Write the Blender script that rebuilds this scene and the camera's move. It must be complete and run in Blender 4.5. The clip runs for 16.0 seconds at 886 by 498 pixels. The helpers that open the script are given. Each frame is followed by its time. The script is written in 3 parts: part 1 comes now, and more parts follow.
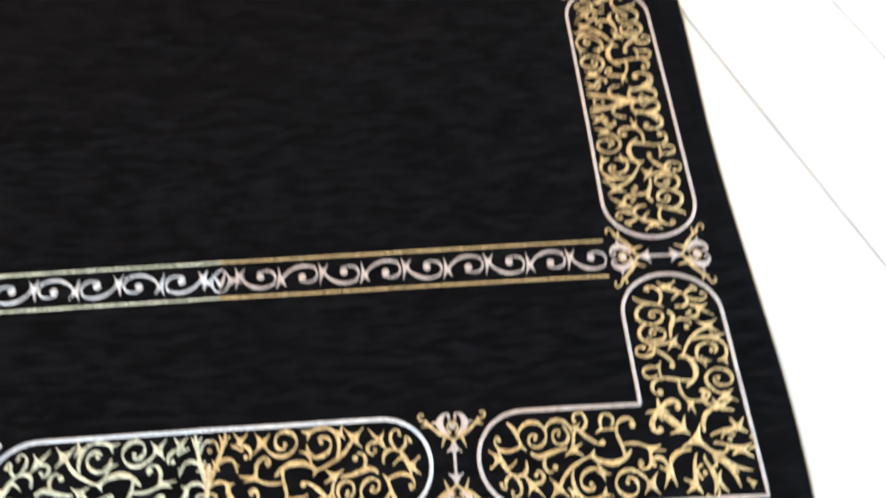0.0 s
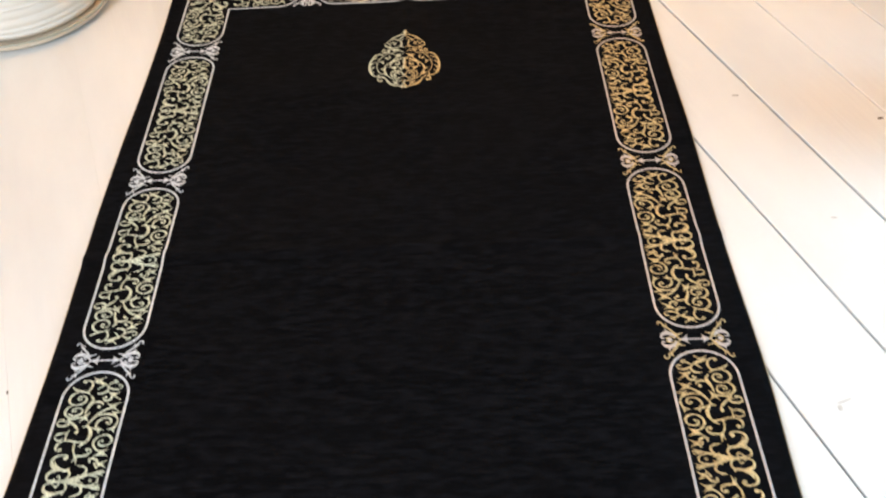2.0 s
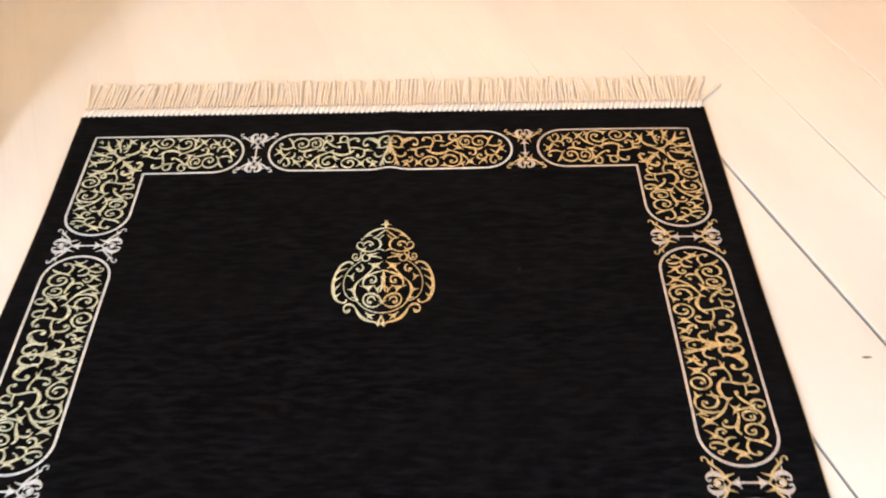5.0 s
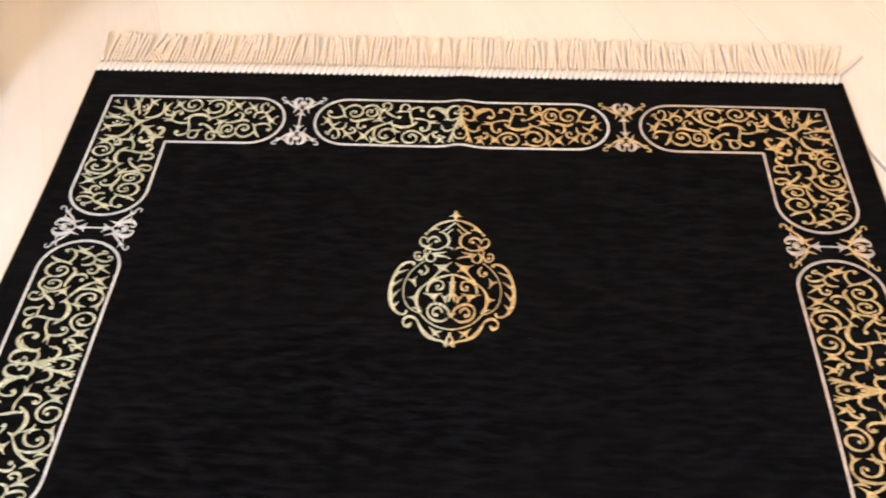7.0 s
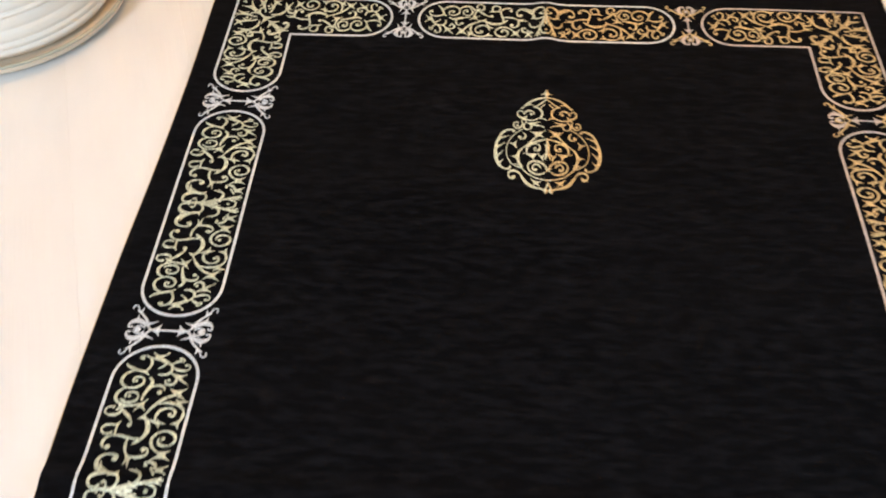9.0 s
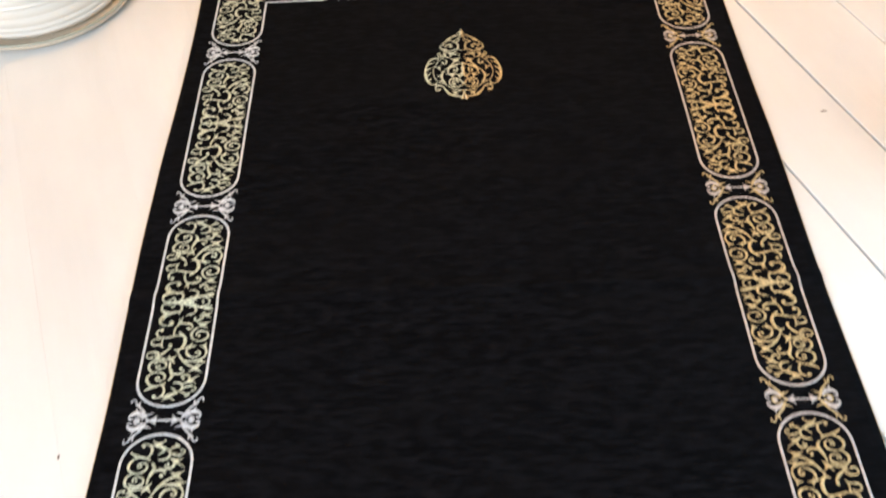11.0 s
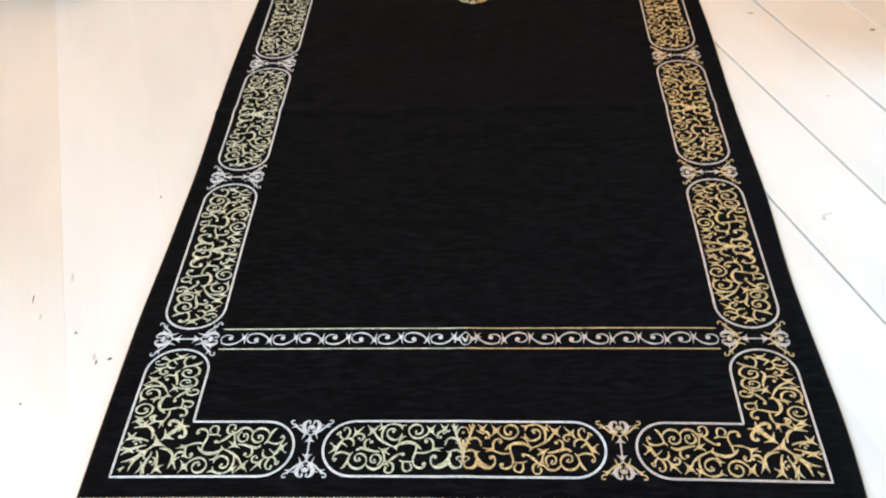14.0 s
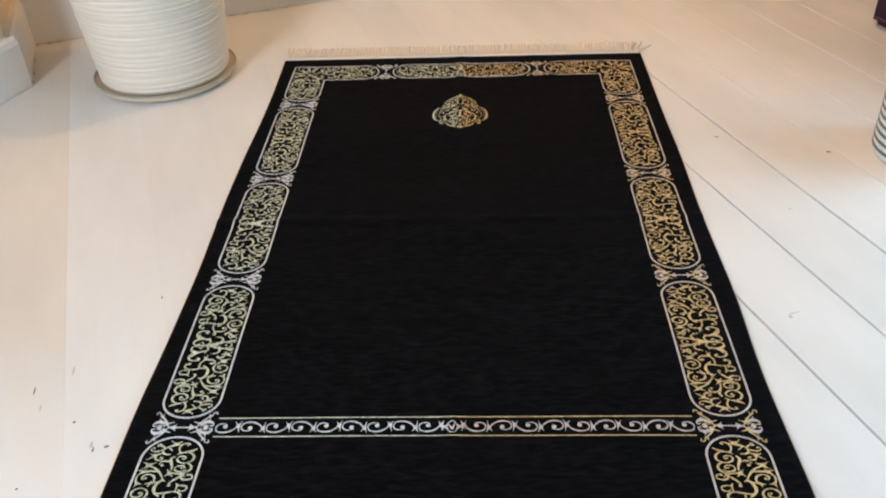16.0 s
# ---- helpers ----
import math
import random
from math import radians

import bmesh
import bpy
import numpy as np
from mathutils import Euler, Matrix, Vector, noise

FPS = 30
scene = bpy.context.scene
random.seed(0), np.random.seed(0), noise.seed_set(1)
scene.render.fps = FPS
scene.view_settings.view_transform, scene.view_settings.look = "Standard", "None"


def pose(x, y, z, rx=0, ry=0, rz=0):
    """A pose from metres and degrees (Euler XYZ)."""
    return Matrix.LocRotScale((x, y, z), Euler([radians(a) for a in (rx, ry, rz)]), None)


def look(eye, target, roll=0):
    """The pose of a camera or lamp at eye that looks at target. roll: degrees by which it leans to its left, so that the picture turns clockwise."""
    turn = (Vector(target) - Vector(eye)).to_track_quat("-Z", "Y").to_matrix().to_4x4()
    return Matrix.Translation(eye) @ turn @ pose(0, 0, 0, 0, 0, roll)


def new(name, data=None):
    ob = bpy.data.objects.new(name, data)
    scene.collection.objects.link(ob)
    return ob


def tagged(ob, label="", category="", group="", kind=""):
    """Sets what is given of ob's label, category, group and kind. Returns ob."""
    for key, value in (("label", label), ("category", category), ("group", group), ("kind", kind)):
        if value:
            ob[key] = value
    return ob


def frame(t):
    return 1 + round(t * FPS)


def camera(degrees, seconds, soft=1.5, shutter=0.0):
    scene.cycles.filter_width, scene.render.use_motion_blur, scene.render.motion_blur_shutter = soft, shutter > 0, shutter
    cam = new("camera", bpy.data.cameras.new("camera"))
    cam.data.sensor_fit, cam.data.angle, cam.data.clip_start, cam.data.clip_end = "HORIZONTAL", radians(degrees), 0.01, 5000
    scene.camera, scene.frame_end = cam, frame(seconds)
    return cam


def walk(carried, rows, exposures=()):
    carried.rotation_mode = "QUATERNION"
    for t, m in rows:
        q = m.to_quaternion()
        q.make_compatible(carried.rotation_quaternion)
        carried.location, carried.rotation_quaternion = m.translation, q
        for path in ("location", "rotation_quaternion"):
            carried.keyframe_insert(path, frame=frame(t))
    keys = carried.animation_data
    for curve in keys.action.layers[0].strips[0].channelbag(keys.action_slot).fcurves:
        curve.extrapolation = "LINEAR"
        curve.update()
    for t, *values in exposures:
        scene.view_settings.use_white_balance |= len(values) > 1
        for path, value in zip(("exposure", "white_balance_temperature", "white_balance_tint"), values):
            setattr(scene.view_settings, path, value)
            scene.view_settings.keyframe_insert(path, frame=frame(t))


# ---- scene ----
cam = camera(54.0, 16.0, soft=1.95, shutter=0.6)

PATH = [
    (0, (0.143, -0.086, 0.585), (0.218, 0.892, -1.158), 0.4),
    (0.5, (0.14, -0.082, 0.669), (0.2, 1.006, -1.007), -0.7),
    (1, (0.118, -0.083, 0.747), (0.147, 1.096, -0.869), -1.3),
    (1.5, (0.1, -0.069, 0.786), (0.083, 1.2, -0.76), -2.6),
    (2, (0.073, -0.047, 0.811), (0.035, 1.281, -0.684), -3.5),
    (2.5, (0.038, -0.001, 0.809), (0.016, 1.354, -0.663), -3.9),
    (3, (0.012, 0.074, 0.791), (0.019, 1.423, -0.685), -3.5),
    (3.5, (0.018, 0.137, 0.786), (0.049, 1.498, -0.679), -2.6),
    (4, (0.041, 0.235, 0.778), (0.076, 1.617, -0.667), -1.8),
    (4.2, (0.055, 0.288, 0.772), (0.077, 1.667, -0.677), -1.7),
    (6.3, (0.078, 0.582, 0.623), (0.024, 1.849, -0.924), -0.8),
    (6.5, (0.062, 0.589, 0.619), (-0.001, 1.855, -0.929), -0.8),
    (7, (0.023, 0.601, 0.607), (-0.062, 1.867, -0.939), -1.4),
    (7.5, (-0.018, 0.59, 0.609), (-0.127, 1.852, -0.939), -2.1),
    (8, (-0.049, 0.544, 0.608), (-0.174, 1.796, -0.946), -2.4),
    (8.5, (-0.063, 0.496, 0.619), (-0.186, 1.717, -0.96), -2.3),
    (8.7, (-0.062, 0.466, 0.626), (-0.177, 1.689, -0.952), -1.9),
    (10.8, (-0.03, 0.134, 0.83), (-0.045, 1.35, -0.758), -2.1),
    (11, (-0.031, 0.1, 0.826), (-0.041, 1.321, -0.758), -2.4),
    (11.5, (-0.041, 0.018, 0.808), (-0.031, 1.204, -0.802), -1.7),
    (12, (-0.023, -0.065, 0.815), (-0.041, 1.017, -0.867), -1.6),
    (12.5, (-0.001, -0.168, 0.789), (-0.05, 0.893, -0.906), -2.7),
    (13, (0.02, -0.297, 0.783), (-0.071, 0.884, -0.829), -3.8),
    (13.2, (0.016, -0.331, 0.791), (-0.069, 0.914, -0.771), -3.5),
    (13.5, (0.032, -0.363, 0.792), (-0.08, 0.961, -0.703), -4.7),
    (14, (0.034, -0.422, 0.801), (-0.083, 0.988, -0.613), -3.8),
    (14.5, (0.026, -0.456, 0.804), (-0.083, 1.013, -0.549), -2.8),
    (15, (0.027, -0.484, 0.805), (-0.072, 1.047, -0.479), -2.1),
    (15.5, (0.036, -0.495, 0.8), (-0.054, 1.086, -0.422), -2.4),
    (16, (0.037, -0.509, 0.799), (-0.049, 1.112, -0.369), -2.5),
]
walk(cam, [(t, look(eye, target, roll)) for t, eye, target, roll in PATH],
     exposures=[(0, 0.25, 6350, 10.5), (1.0, -0.1, 6150, 9.5), (2.5, -0.06, 6150, 10), (3.5, 0.02, 6150, 10), (7, 0.12, 6050, 11), (7.5, 0.1, 6050, 11), (8.5, -0.02, 6000, 10.5),
                (11, 0.0, 6050, 10), (13, -0.15, 6100, 9.5), (14.5, -0.2, 6100, 9.5), (16, -0.55, 6100, 9.5)])

# ---- plan: the room is turned against the rug; p runs along the back wall, q along the floor boards
TURN = radians(20.55)
E1 = Vector((math.cos(TURN), math.sin(TURN), 0))
E2 = Vector((-math.sin(TURN), math.cos(TURN), 0))
ROOM = Matrix.Rotation(TURN, 4, "Z")
BACK, FRONT, WEST, EAST, HIGH = 1.76, -2.3, -1.75, 2.0, 2.4
NOOK_P, NOOK_Q = -0.478, 1.495          # where the angled wall meets the short return
SLANT_Q = -0.03                       # where the angled wall meets the west wall


def room(p, q, z=0.0):
    return E1 * p + E2 * q + Vector((0, 0, z))


# ---- light
world = bpy.data.worlds.new("world")
scene.world = world
world.use_nodes = True
wn = world.node_tree.nodes
sky = wn.new("ShaderNodeTexSky")
sky.sky_type, sky.sun_disc = "NISHITA", False
sky.sun_elevation, sky.sun_rotation = radians(35), radians(200)
world.node_tree.links.new(sky.outputs[0], wn["Background"].inputs[0])
wn["Background"].inputs[1].default_value = 0.12


def area_lamp(name, eye, target, sx, sy, power, colour, spread=180):
    data = bpy.data.lights.new(name, "AREA")
    data.shape, data.size, data.size_y, data.energy, data.color = "RECTANGLE", sx, sy, power, colour
    data.spread = radians(spread)
    ob = new(name, data)
    ob.matrix_world = look(eye, target)
    return ob


# daylight in the window openings of the west and the east wall
area_lamp("west_daylight", room(WEST + 0.06, -0.85, 1.40), room(0.0, 0.6, 0.0), 0.6, 1.2, 74, (0.86, 0.93, 1.0))
area_lamp("east_daylight", room(EAST - 0.06, -0.05, 0.85), room(0.8, -0.4, 0.0), 1.0, 1.2, 23, (0.47, 0.80, 1.0), 132)
bulb = bpy.data.lights.new("lamp_bulb_light", "POINT")
bulb.energy, bulb.color, bulb.shadow_soft_size = 46, (1.0, 0.55, 0.18), 0.10
new("lamp_bulb_light", bulb).location = room(0.75, 1.30, 1.77)

# ---- materials
def material(name, colour, rough=0.5, metal=0.0, spec=0.5):
    m = bpy.data.materials.new(name)
    m.use_nodes = True
    b = m.node_tree.nodes["Principled BSDF"]
    b.inputs["Base Color"].default_value = (*colour, 1)
    b.inputs["Roughness"].default_value = rough
    b.inputs["Metallic"].default_value = metal
    b.inputs["Specular IOR Level"].default_value = spec
    return m, m.node_tree.nodes, m.node_tree.links, b


def coords(n, l, stretch=(1, 1, 1), kind="Object"):
    c, mp = n.new("ShaderNodeTexCoord"), n.new("ShaderNodeMapping")
    mp.inputs["Scale"].default_value = stretch
    l.new(c.outputs[kind], mp.inputs[0])
    return mp.outputs[0]


def noise_tex(n, l, vec, scale, detail=4, rough=0.55):
    t = n.new("ShaderNodeTexNoise")
    t.inputs["Scale"].default_value, t.inputs["Detail"].default_value, t.inputs["Roughness"].default_value = scale, detail, rough
    l.new(vec, t.inputs["Vector"])
    return t.outputs["Fac"]


def ramp(n, l, fac, a, ca, b, cb):
    r = n.new("ShaderNodeValToRGB")
    r.color_ramp.elements[0].position, r.color_ramp.elements[1].position = a, b
    r.color_ramp.elements[0].color, r.color_ramp.elements[1].color = (*ca, 1), (*cb, 1)
    l.new(fac, r.inputs[0])
    return r.outputs[0]


def mixed(n, l, fac, a, b, mode="MIX"):
    m = n.new("ShaderNodeMix")
    m.data_type, m.blend_type = "RGBA", mode
    for sock, v in ((m.inputs[0], fac), (m.inputs[6], a), (m.inputs[7], b)):
        if isinstance(v, (int, float)):
            sock.default_value = v
        elif isinstance(v, tuple):
            sock.default_value = (*v, 1)
        else:
            l.new(v, sock)
    return m.outputs[2]


def bump(n, l, b, height, strength, distance):
    u = n.new("ShaderNodeBump")
    u.inputs["Strength"].default_value, u.inputs["Distance"].default_value = strength, distance
    l.new(height, u.inputs["Height"])
    l.new(u.outputs[0], b.inputs["Normal"])


def black_pile():
    m, n, l, b = material("black_pile", (0.004, 0.004, 0.0045), 0.9, 0, 0.05)
    rows = noise_tex(n, l, coords(n, l, (48, 210, 60)), 1.0, 4)
    cloud = noise_tex(n, l, coords(n, l, (3, 9, 3)), 1.0, 3)
    tone = ramp(n, l, rows, 0.42, (0.0010, 0.0010, 0.0015), 0.72, (0.0074, 0.0074, 0.0096))
    l.new(mixed(n, l, ramp(n, l, cloud, 0.3, (0, 0, 0), 0.75, (0.5, 0.5, 0.5)), tone, (0.0036, 0.0033, 0.0039)), b.inputs["Base Color"])
    fine = noise_tex(n, l, coords(n, l, (220, 900, 400)), 1.0, 2)
    bump(n, l, b, mixed(n, l, 0.5, rows, fine), 0.5, 0.002)
    b.inputs["Sheen Weight"].default_value = 0.002
    b.inputs["Sheen Roughness"].default_value = 0.5
    return m


def yarn(name, dark, light, rough, metal, spec=0.5):
    m, n, l, b = material(name, light, rough, metal, spec)
    thread = noise_tex(n, l, coords(n, l, (500, 900, 500)), 1.0, 2)
    wear = noise_tex(n, l, coords(n, l, (85, 85, 85)), 1.0, 3)
    tone = ramp(n, l, thread, 0.35, dark, 0.62, light)
    l.new(mixed(n, l, ramp(n, l, wear, 0.42, (0, 0, 0), 0.68, (0.55, 0.55, 0.55)), tone, dark), b.inputs["Base Color"])
    bump(n, l, b, thread, 0.6, 0.0008)
    return m


def board_paint(name, cast):
    m, n, l, b = material(name, (0.8, 0.78, 0.75), 0.42)
    broad = noise_tex(n, l, coords(n, l, (5.5, 1.6, 1)), 1.0, 5)
    grain = noise_tex(n, l, coords(n, l, (75, 4, 3)), 1.0, 5)
    tone = ramp(n, l, broad, 0.3, (0.66, 0.65, 0.63), 0.7, (0.85, 0.84, 0.82))
    info = n.new("ShaderNodeObjectInfo")
    tone = mixed(n, l, 0.35, tone, ramp(n, l, info.outputs["Random"], 0.0, (0.70, 0.69, 0.67), 1.0, (0.86, 0.85, 0.84)))
    # warmer tint with an uneven edge, on the far part of the board
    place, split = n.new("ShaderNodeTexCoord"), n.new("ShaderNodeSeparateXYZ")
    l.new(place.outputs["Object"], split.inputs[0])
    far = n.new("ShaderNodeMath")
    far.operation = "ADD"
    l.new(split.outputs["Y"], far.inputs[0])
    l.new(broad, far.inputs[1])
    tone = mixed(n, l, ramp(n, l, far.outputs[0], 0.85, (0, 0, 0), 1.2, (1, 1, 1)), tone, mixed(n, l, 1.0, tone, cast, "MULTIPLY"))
    scuff = noise_tex(n, l, coords(n, l, (34, 9, 1)), 1.0, 6, 0.7)
    l.new(mixed(n, l, ramp(n, l, scuff, 0.70, (0, 0, 0), 0.80, (0.55, 0.55, 0.55)), tone, (0.50, 0.46, 0.42)), b.inputs["Base Color"])
    l.new(ramp(n, l, broad, 0.3, (0.34, 0.34, 0.34), 0.75, (0.55, 0.55, 0.55)), b.inputs["Roughness"])
    bump(n, l, b, mixed(n, l, 0.4, grain, broad), 0.28, 0.004)
    return m


def wall_paint(name, colour, rough=0.7):
    m, n, l, b = material(name, colour, rough)
    v = coords(n, l)
    a = noise_tex(n, l, v, 3.0, 5)
    l.new(mixed(n, l, ramp(n, l, a, 0.3, (0, 0, 0), 0.8, (0.35, 0.35, 0.35)), colour, tuple(c * 0.88 for c in colour)), b.inputs["Base Color"])
    bump(n, l, b, noise_tex(n, l, v, 90, 4), 0.15, 0.002)
    return m


def glazed(name, colour, rough):
    m, n, l, b = material(name, colour, rough)
    a = noise_tex(n, l, coords(n, l), 14, 4)
    l.new(mixed(n, l, ramp(n, l, a, 0.35, (0, 0, 0), 0.8, (0.4, 0.4, 0.4)), colour, tuple(c * 0.86 for c in colour)), b.inputs["Base Color"])
    bump(n, l, b, noise_tex(n, l, coords(n, l), 60, 3), 0.08, 0.002)
    return m


PILE = black_pile()
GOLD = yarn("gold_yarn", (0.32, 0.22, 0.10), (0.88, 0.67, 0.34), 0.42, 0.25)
# the same gold yarn, with the west side's pale gleam put into its colour
GOLD_SHEEN = yarn("gold_yarn_west_sheen", (0.30, 0.32, 0.23), (0.87, 0.90, 0.71), 0.38, 0.25)
# one silver yarn: cool west gleam and warm east light put into colour
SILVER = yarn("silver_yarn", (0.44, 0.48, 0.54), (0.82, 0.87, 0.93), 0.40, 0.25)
SILVER_WARM_LIT = yarn("silver_yarn_warm_lit", (0.38, 0.33, 0.32), (0.70, 0.63, 0.61), 0.40, 0.25)
CREAM = yarn("cream_cotton", (0.78, 0.71, 0.63), (0.90, 0.86, 0.80), 0.85, 0.0, 0.2)
WHITE_COTTON = yarn("white_cotton", (0.70, 0.66, 0.63), (0.86, 0.83, 0.80), 0.8, 0.0, 0.2)
SELVEDGE = yarn("selvedge_cotton", (0.25, 0.18, 0.10), (0.50, 0.40, 0.26), 0.8, 0.0, 0.2)
PAINT = board_paint("board_paint", (1.0, 1.0, 1.0))
WARM_PAINT = board_paint("warm_board_paint", (0.96, 0.90, 0.83))
DARK_GAP = material("dark_gap", (0.06, 0.05, 0.042), 0.9)[0]
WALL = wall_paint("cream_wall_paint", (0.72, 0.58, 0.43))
# unseen walls, darkened to cut the daylight they bounce to the back
UNSEEN_WALL = wall_paint("unseen_wall_tone", (0.40, 0.37, 0.33))
TRIM = wall_paint("trim_paint", (0.80, 0.78, 0.75), 0.45)
CEILING = wall_paint("ceiling_paint", (0.62, 0.61, 0.59))
SCUFF = material("grey_scuff", (0.58, 0.55, 0.51), 0.7)[0]
CHIP = material("worn_wood", (0.16, 0.13, 0.10), 0.8)[0]
POT = glazed("white_glaze", (0.80, 0.74, 0.65), 0.4)
SAUCER = glazed("cream_saucer", (0.68, 0.58, 0.45), 0.4)
SAUCER_RIM = glazed("grey_green_rim", (0.38, 0.37, 0.29), 0.4)
SOIL = wall_paint("soil", (0.05, 0.035, 0.025), 0.95)
STRIPE = glazed("teal_stripe", (0.10, 0.16, 0.18), 0.45)
STRIPE_BODY = glazed("striped_white", (0.78, 0.80, 0.80), 0.4)
PLUM = wall_paint("plum_cloth", (0.055, 0.018, 0.05), 0.9)
SHADE = wall_paint("lamp_shade", (0.75, 0.68, 0.55), 0.8)
METAL = material("lamp_metal", (0.25, 0.22, 0.18), 0.35, 1.0)[0]


# ---- builders
def link_mesh(name, verts, faces, mat, parent=None, label="", smooth=False):
    me = bpy.data.meshes.new(name)
    me.from_pydata(verts, [], faces)
    me.materials.append(mat)
    if smooth:
        me.shade_smooth()
    ob = new(name, me)
    if parent:
        ob.parent = parent
    return tagged(ob, label)


def part(name, bm, mat, parent=None, label="", smooth=False):
    bmesh.ops.recalc_face_normals(bm, faces=bm.faces)
    me = bpy.data.meshes.new(name)
    bm.to_mesh(me)
    bm.free()
    me.materials.append(mat)
    if smooth:
        me.shade_smooth()
    ob = new(name, me)
    if parent:
        ob.parent = parent
    return tagged(ob, label)


def box(bm, lo, hi, m=None, bevel=0.0):
    c = [(a + b) / 2 for a, b in zip(lo, hi)]
    s = [b - a for a, b in zip(lo, hi)]
    made = bmesh.ops.create_cube(bm, size=1, matrix=Matrix.LocRotScale(c, None, s))["verts"]
    if bevel:
        edges = list({e for v in made for e in v.link_edges})
        made = list({v for f in bmesh.ops.bevel(bm, geom=edges, offset=bevel, segments=2, affect="EDGES")["faces"] for v in f.verts} | {v for v in made if v.is_valid})
    if m:
        bmesh.ops.transform(bm, matrix=m, verts=made)


def lathe(profile, steps=64):
    bm = bmesh.new()
    rings = []
    for r, z in profile:
        if r < 1e-6:
            rings.append([bm.verts.new((0, 0, z))])
        else:
            rings.append([bm.verts.new((r * math.cos(2 * math.pi * k / steps), r * math.sin(2 * math.pi * k / steps), z)) for k in range(steps)])
    for a, b in zip(rings, rings[1:]):
        for k in range(steps):
            j = (k + 1) % steps
            if len(a) == 1:
                bm.faces.new((a[0], b[k], b[j]))
            elif len(b) == 1:
                bm.faces.new((a[k], b[0], a[j]))
            else:
                bm.faces.new((a[k], b[k], b[j], a[j]))
    return bm


# ---- structure: floor, walls, ceiling
floor = tagged(new("floor"), "white painted wooden floorboards with dark open seams", "floor", kind="structure")
sub = bmesh.new()
box(sub, (WEST - 0.2, FRONT - 0.2, -0.08), (EAST + 0.2, BACK + 0.2, -0.0052), ROOM)
part("subfloor", sub, DARK_GAP, floor)


def wall_box(name, label, lo, hi, m=ROOM, mat=WALL, category="wall"):
    bm = bmesh.new()
    box(bm, lo, hi, m)
    return tagged(part(name, bm, mat), label, category, kind="structure")


T = 0.14
wall_box("wall_north", "warm cream painted plaster wall behind the plant pot", (NOOK_P - T, BACK, -0.03), (EAST + T, BACK + T, HIGH))
wall_box("wall_nook", "short return of cream painted wall beside the pot", (NOOK_P - T, NOOK_Q, -0.03), (NOOK_P, BACK, HIGH))
SL = math.hypot(NOOK_P - WEST, NOOK_Q - SLANT_Q)
SA = math.atan2(NOOK_Q - SLANT_Q, NOOK_P - WEST)
SLANT = ROOM @ Matrix.Translation((WEST, SLANT_Q, 0)) @ Matrix.Rotation(SA, 4, "Z")
wall_box("wall_slant", "angled cream painted wall beside the rug", (-0.05, 0.0, -0.03), (SL, T, HIGH), SLANT)



def pierced(name, label, p, a0, a1, w0, w1, z0, z1):
    """A wall along q from a0 to a1, its outer face T away from p, with one window opening."""
    bm = bmesh.new()
    lo_p, hi_p = (p - T, p) if p < 0 else (p, p + T)
    for lo, hi, zlo, zhi in ((a0, w0, -0.03, HIGH), (w1, a1, -0.03, HIGH), (w0, w1, -0.03, z0), (w0, w1, z1, HIGH)):
        box(bm, (lo_p, lo, zlo), (hi_p, hi, zhi), ROOM)
    return tagged(part(name, bm, UNSEEN_WALL), label, "wall", kind="structure")


pierced("wall_west", "unseen wall in an added dark tone, with a window", WEST, FRONT, SLANT_Q, -1.22, -0.48, 0.70, 2.10)
pierced("wall_east", "unseen wall in an added dark tone, with a window", EAST, FRONT, BACK, -0.60, 0.50, 0.20, 1.50)
wall_box("wall_south", "plain unseen wall in an added dark tone", (WEST - T, FRONT - T, -0.03), (EAST + T, FRONT, HIGH), mat=UNSEEN_WALL)
wall_box("ceiling", "plain white ceiling", (WEST - T, FRONT - T, HIGH), (EAST + T, BACK + T, HIGH + 0.1), mat=CEILING, category="ceiling")


def window(name, m, w, h):
    """A timber window frame with two sashes, in a plane with x across and z up."""
    thing = tagged(new(name), "white painted timber window letting in daylight", "window", kind="structure")
    thing.matrix_world = m
    bars = (((0, 0), (0.06, h)), ((w - 0.06, 0), (w, h)), ((0.06, 0), (w - 0.06, 0.06)), ((0.06, h - 0.06), (w - 0.06, h)), ((w / 2 - 0.03, 0.06), (w / 2 + 0.03, h - 0.06)))
    for (x0, z0), (x1, z1) in bars:
        bm = bmesh.new()
        box(bm, (x0, -0.03, z0), (x1, 0.03, z1))
        part("window_frame", bm, TRIM, thing)
    return thing


window("window_1", ROOM @ Matrix.Translation((EAST + 0.09, -0.60, 0.20)) @ Matrix.Rotation(math.pi / 2, 4, "Z"), 1.1, 1.3)
window("window_2", ROOM @ Matrix.Translation((WEST - 0.09, -1.22, 0.70)) @ Matrix.Rotation(math.pi / 2, 4, "Z"), 0.74, 1.4)


def skirting(name, length, m, high=0.115, deep=0.022):
    bm = bmesh.new()
    prof = [(0, 0), (-deep, 0), (-deep, high - 0.018), (-deep + 0.004, high - 0.006), (-deep + 0.010, high), (0, high)]
    ends = [[bm.verts.new((x, y, z)) for y, z in prof] for x in (0, length)]
    for k in range(len(prof)):
        j = (k + 1) % len(prof)
        bm.faces.new((ends[0][k], ends[0][j], ends[1][j], ends[1][k]))
    bm.faces.new(ends[0])
    bm.faces.new(ends[1][::-1])
    bmesh.ops.transform(bm, matrix=m, verts=bm.verts)
    return tagged(part(name, bm, TRIM), "white painted skirting board with scuffed edges", "skirting board", kind="structure")


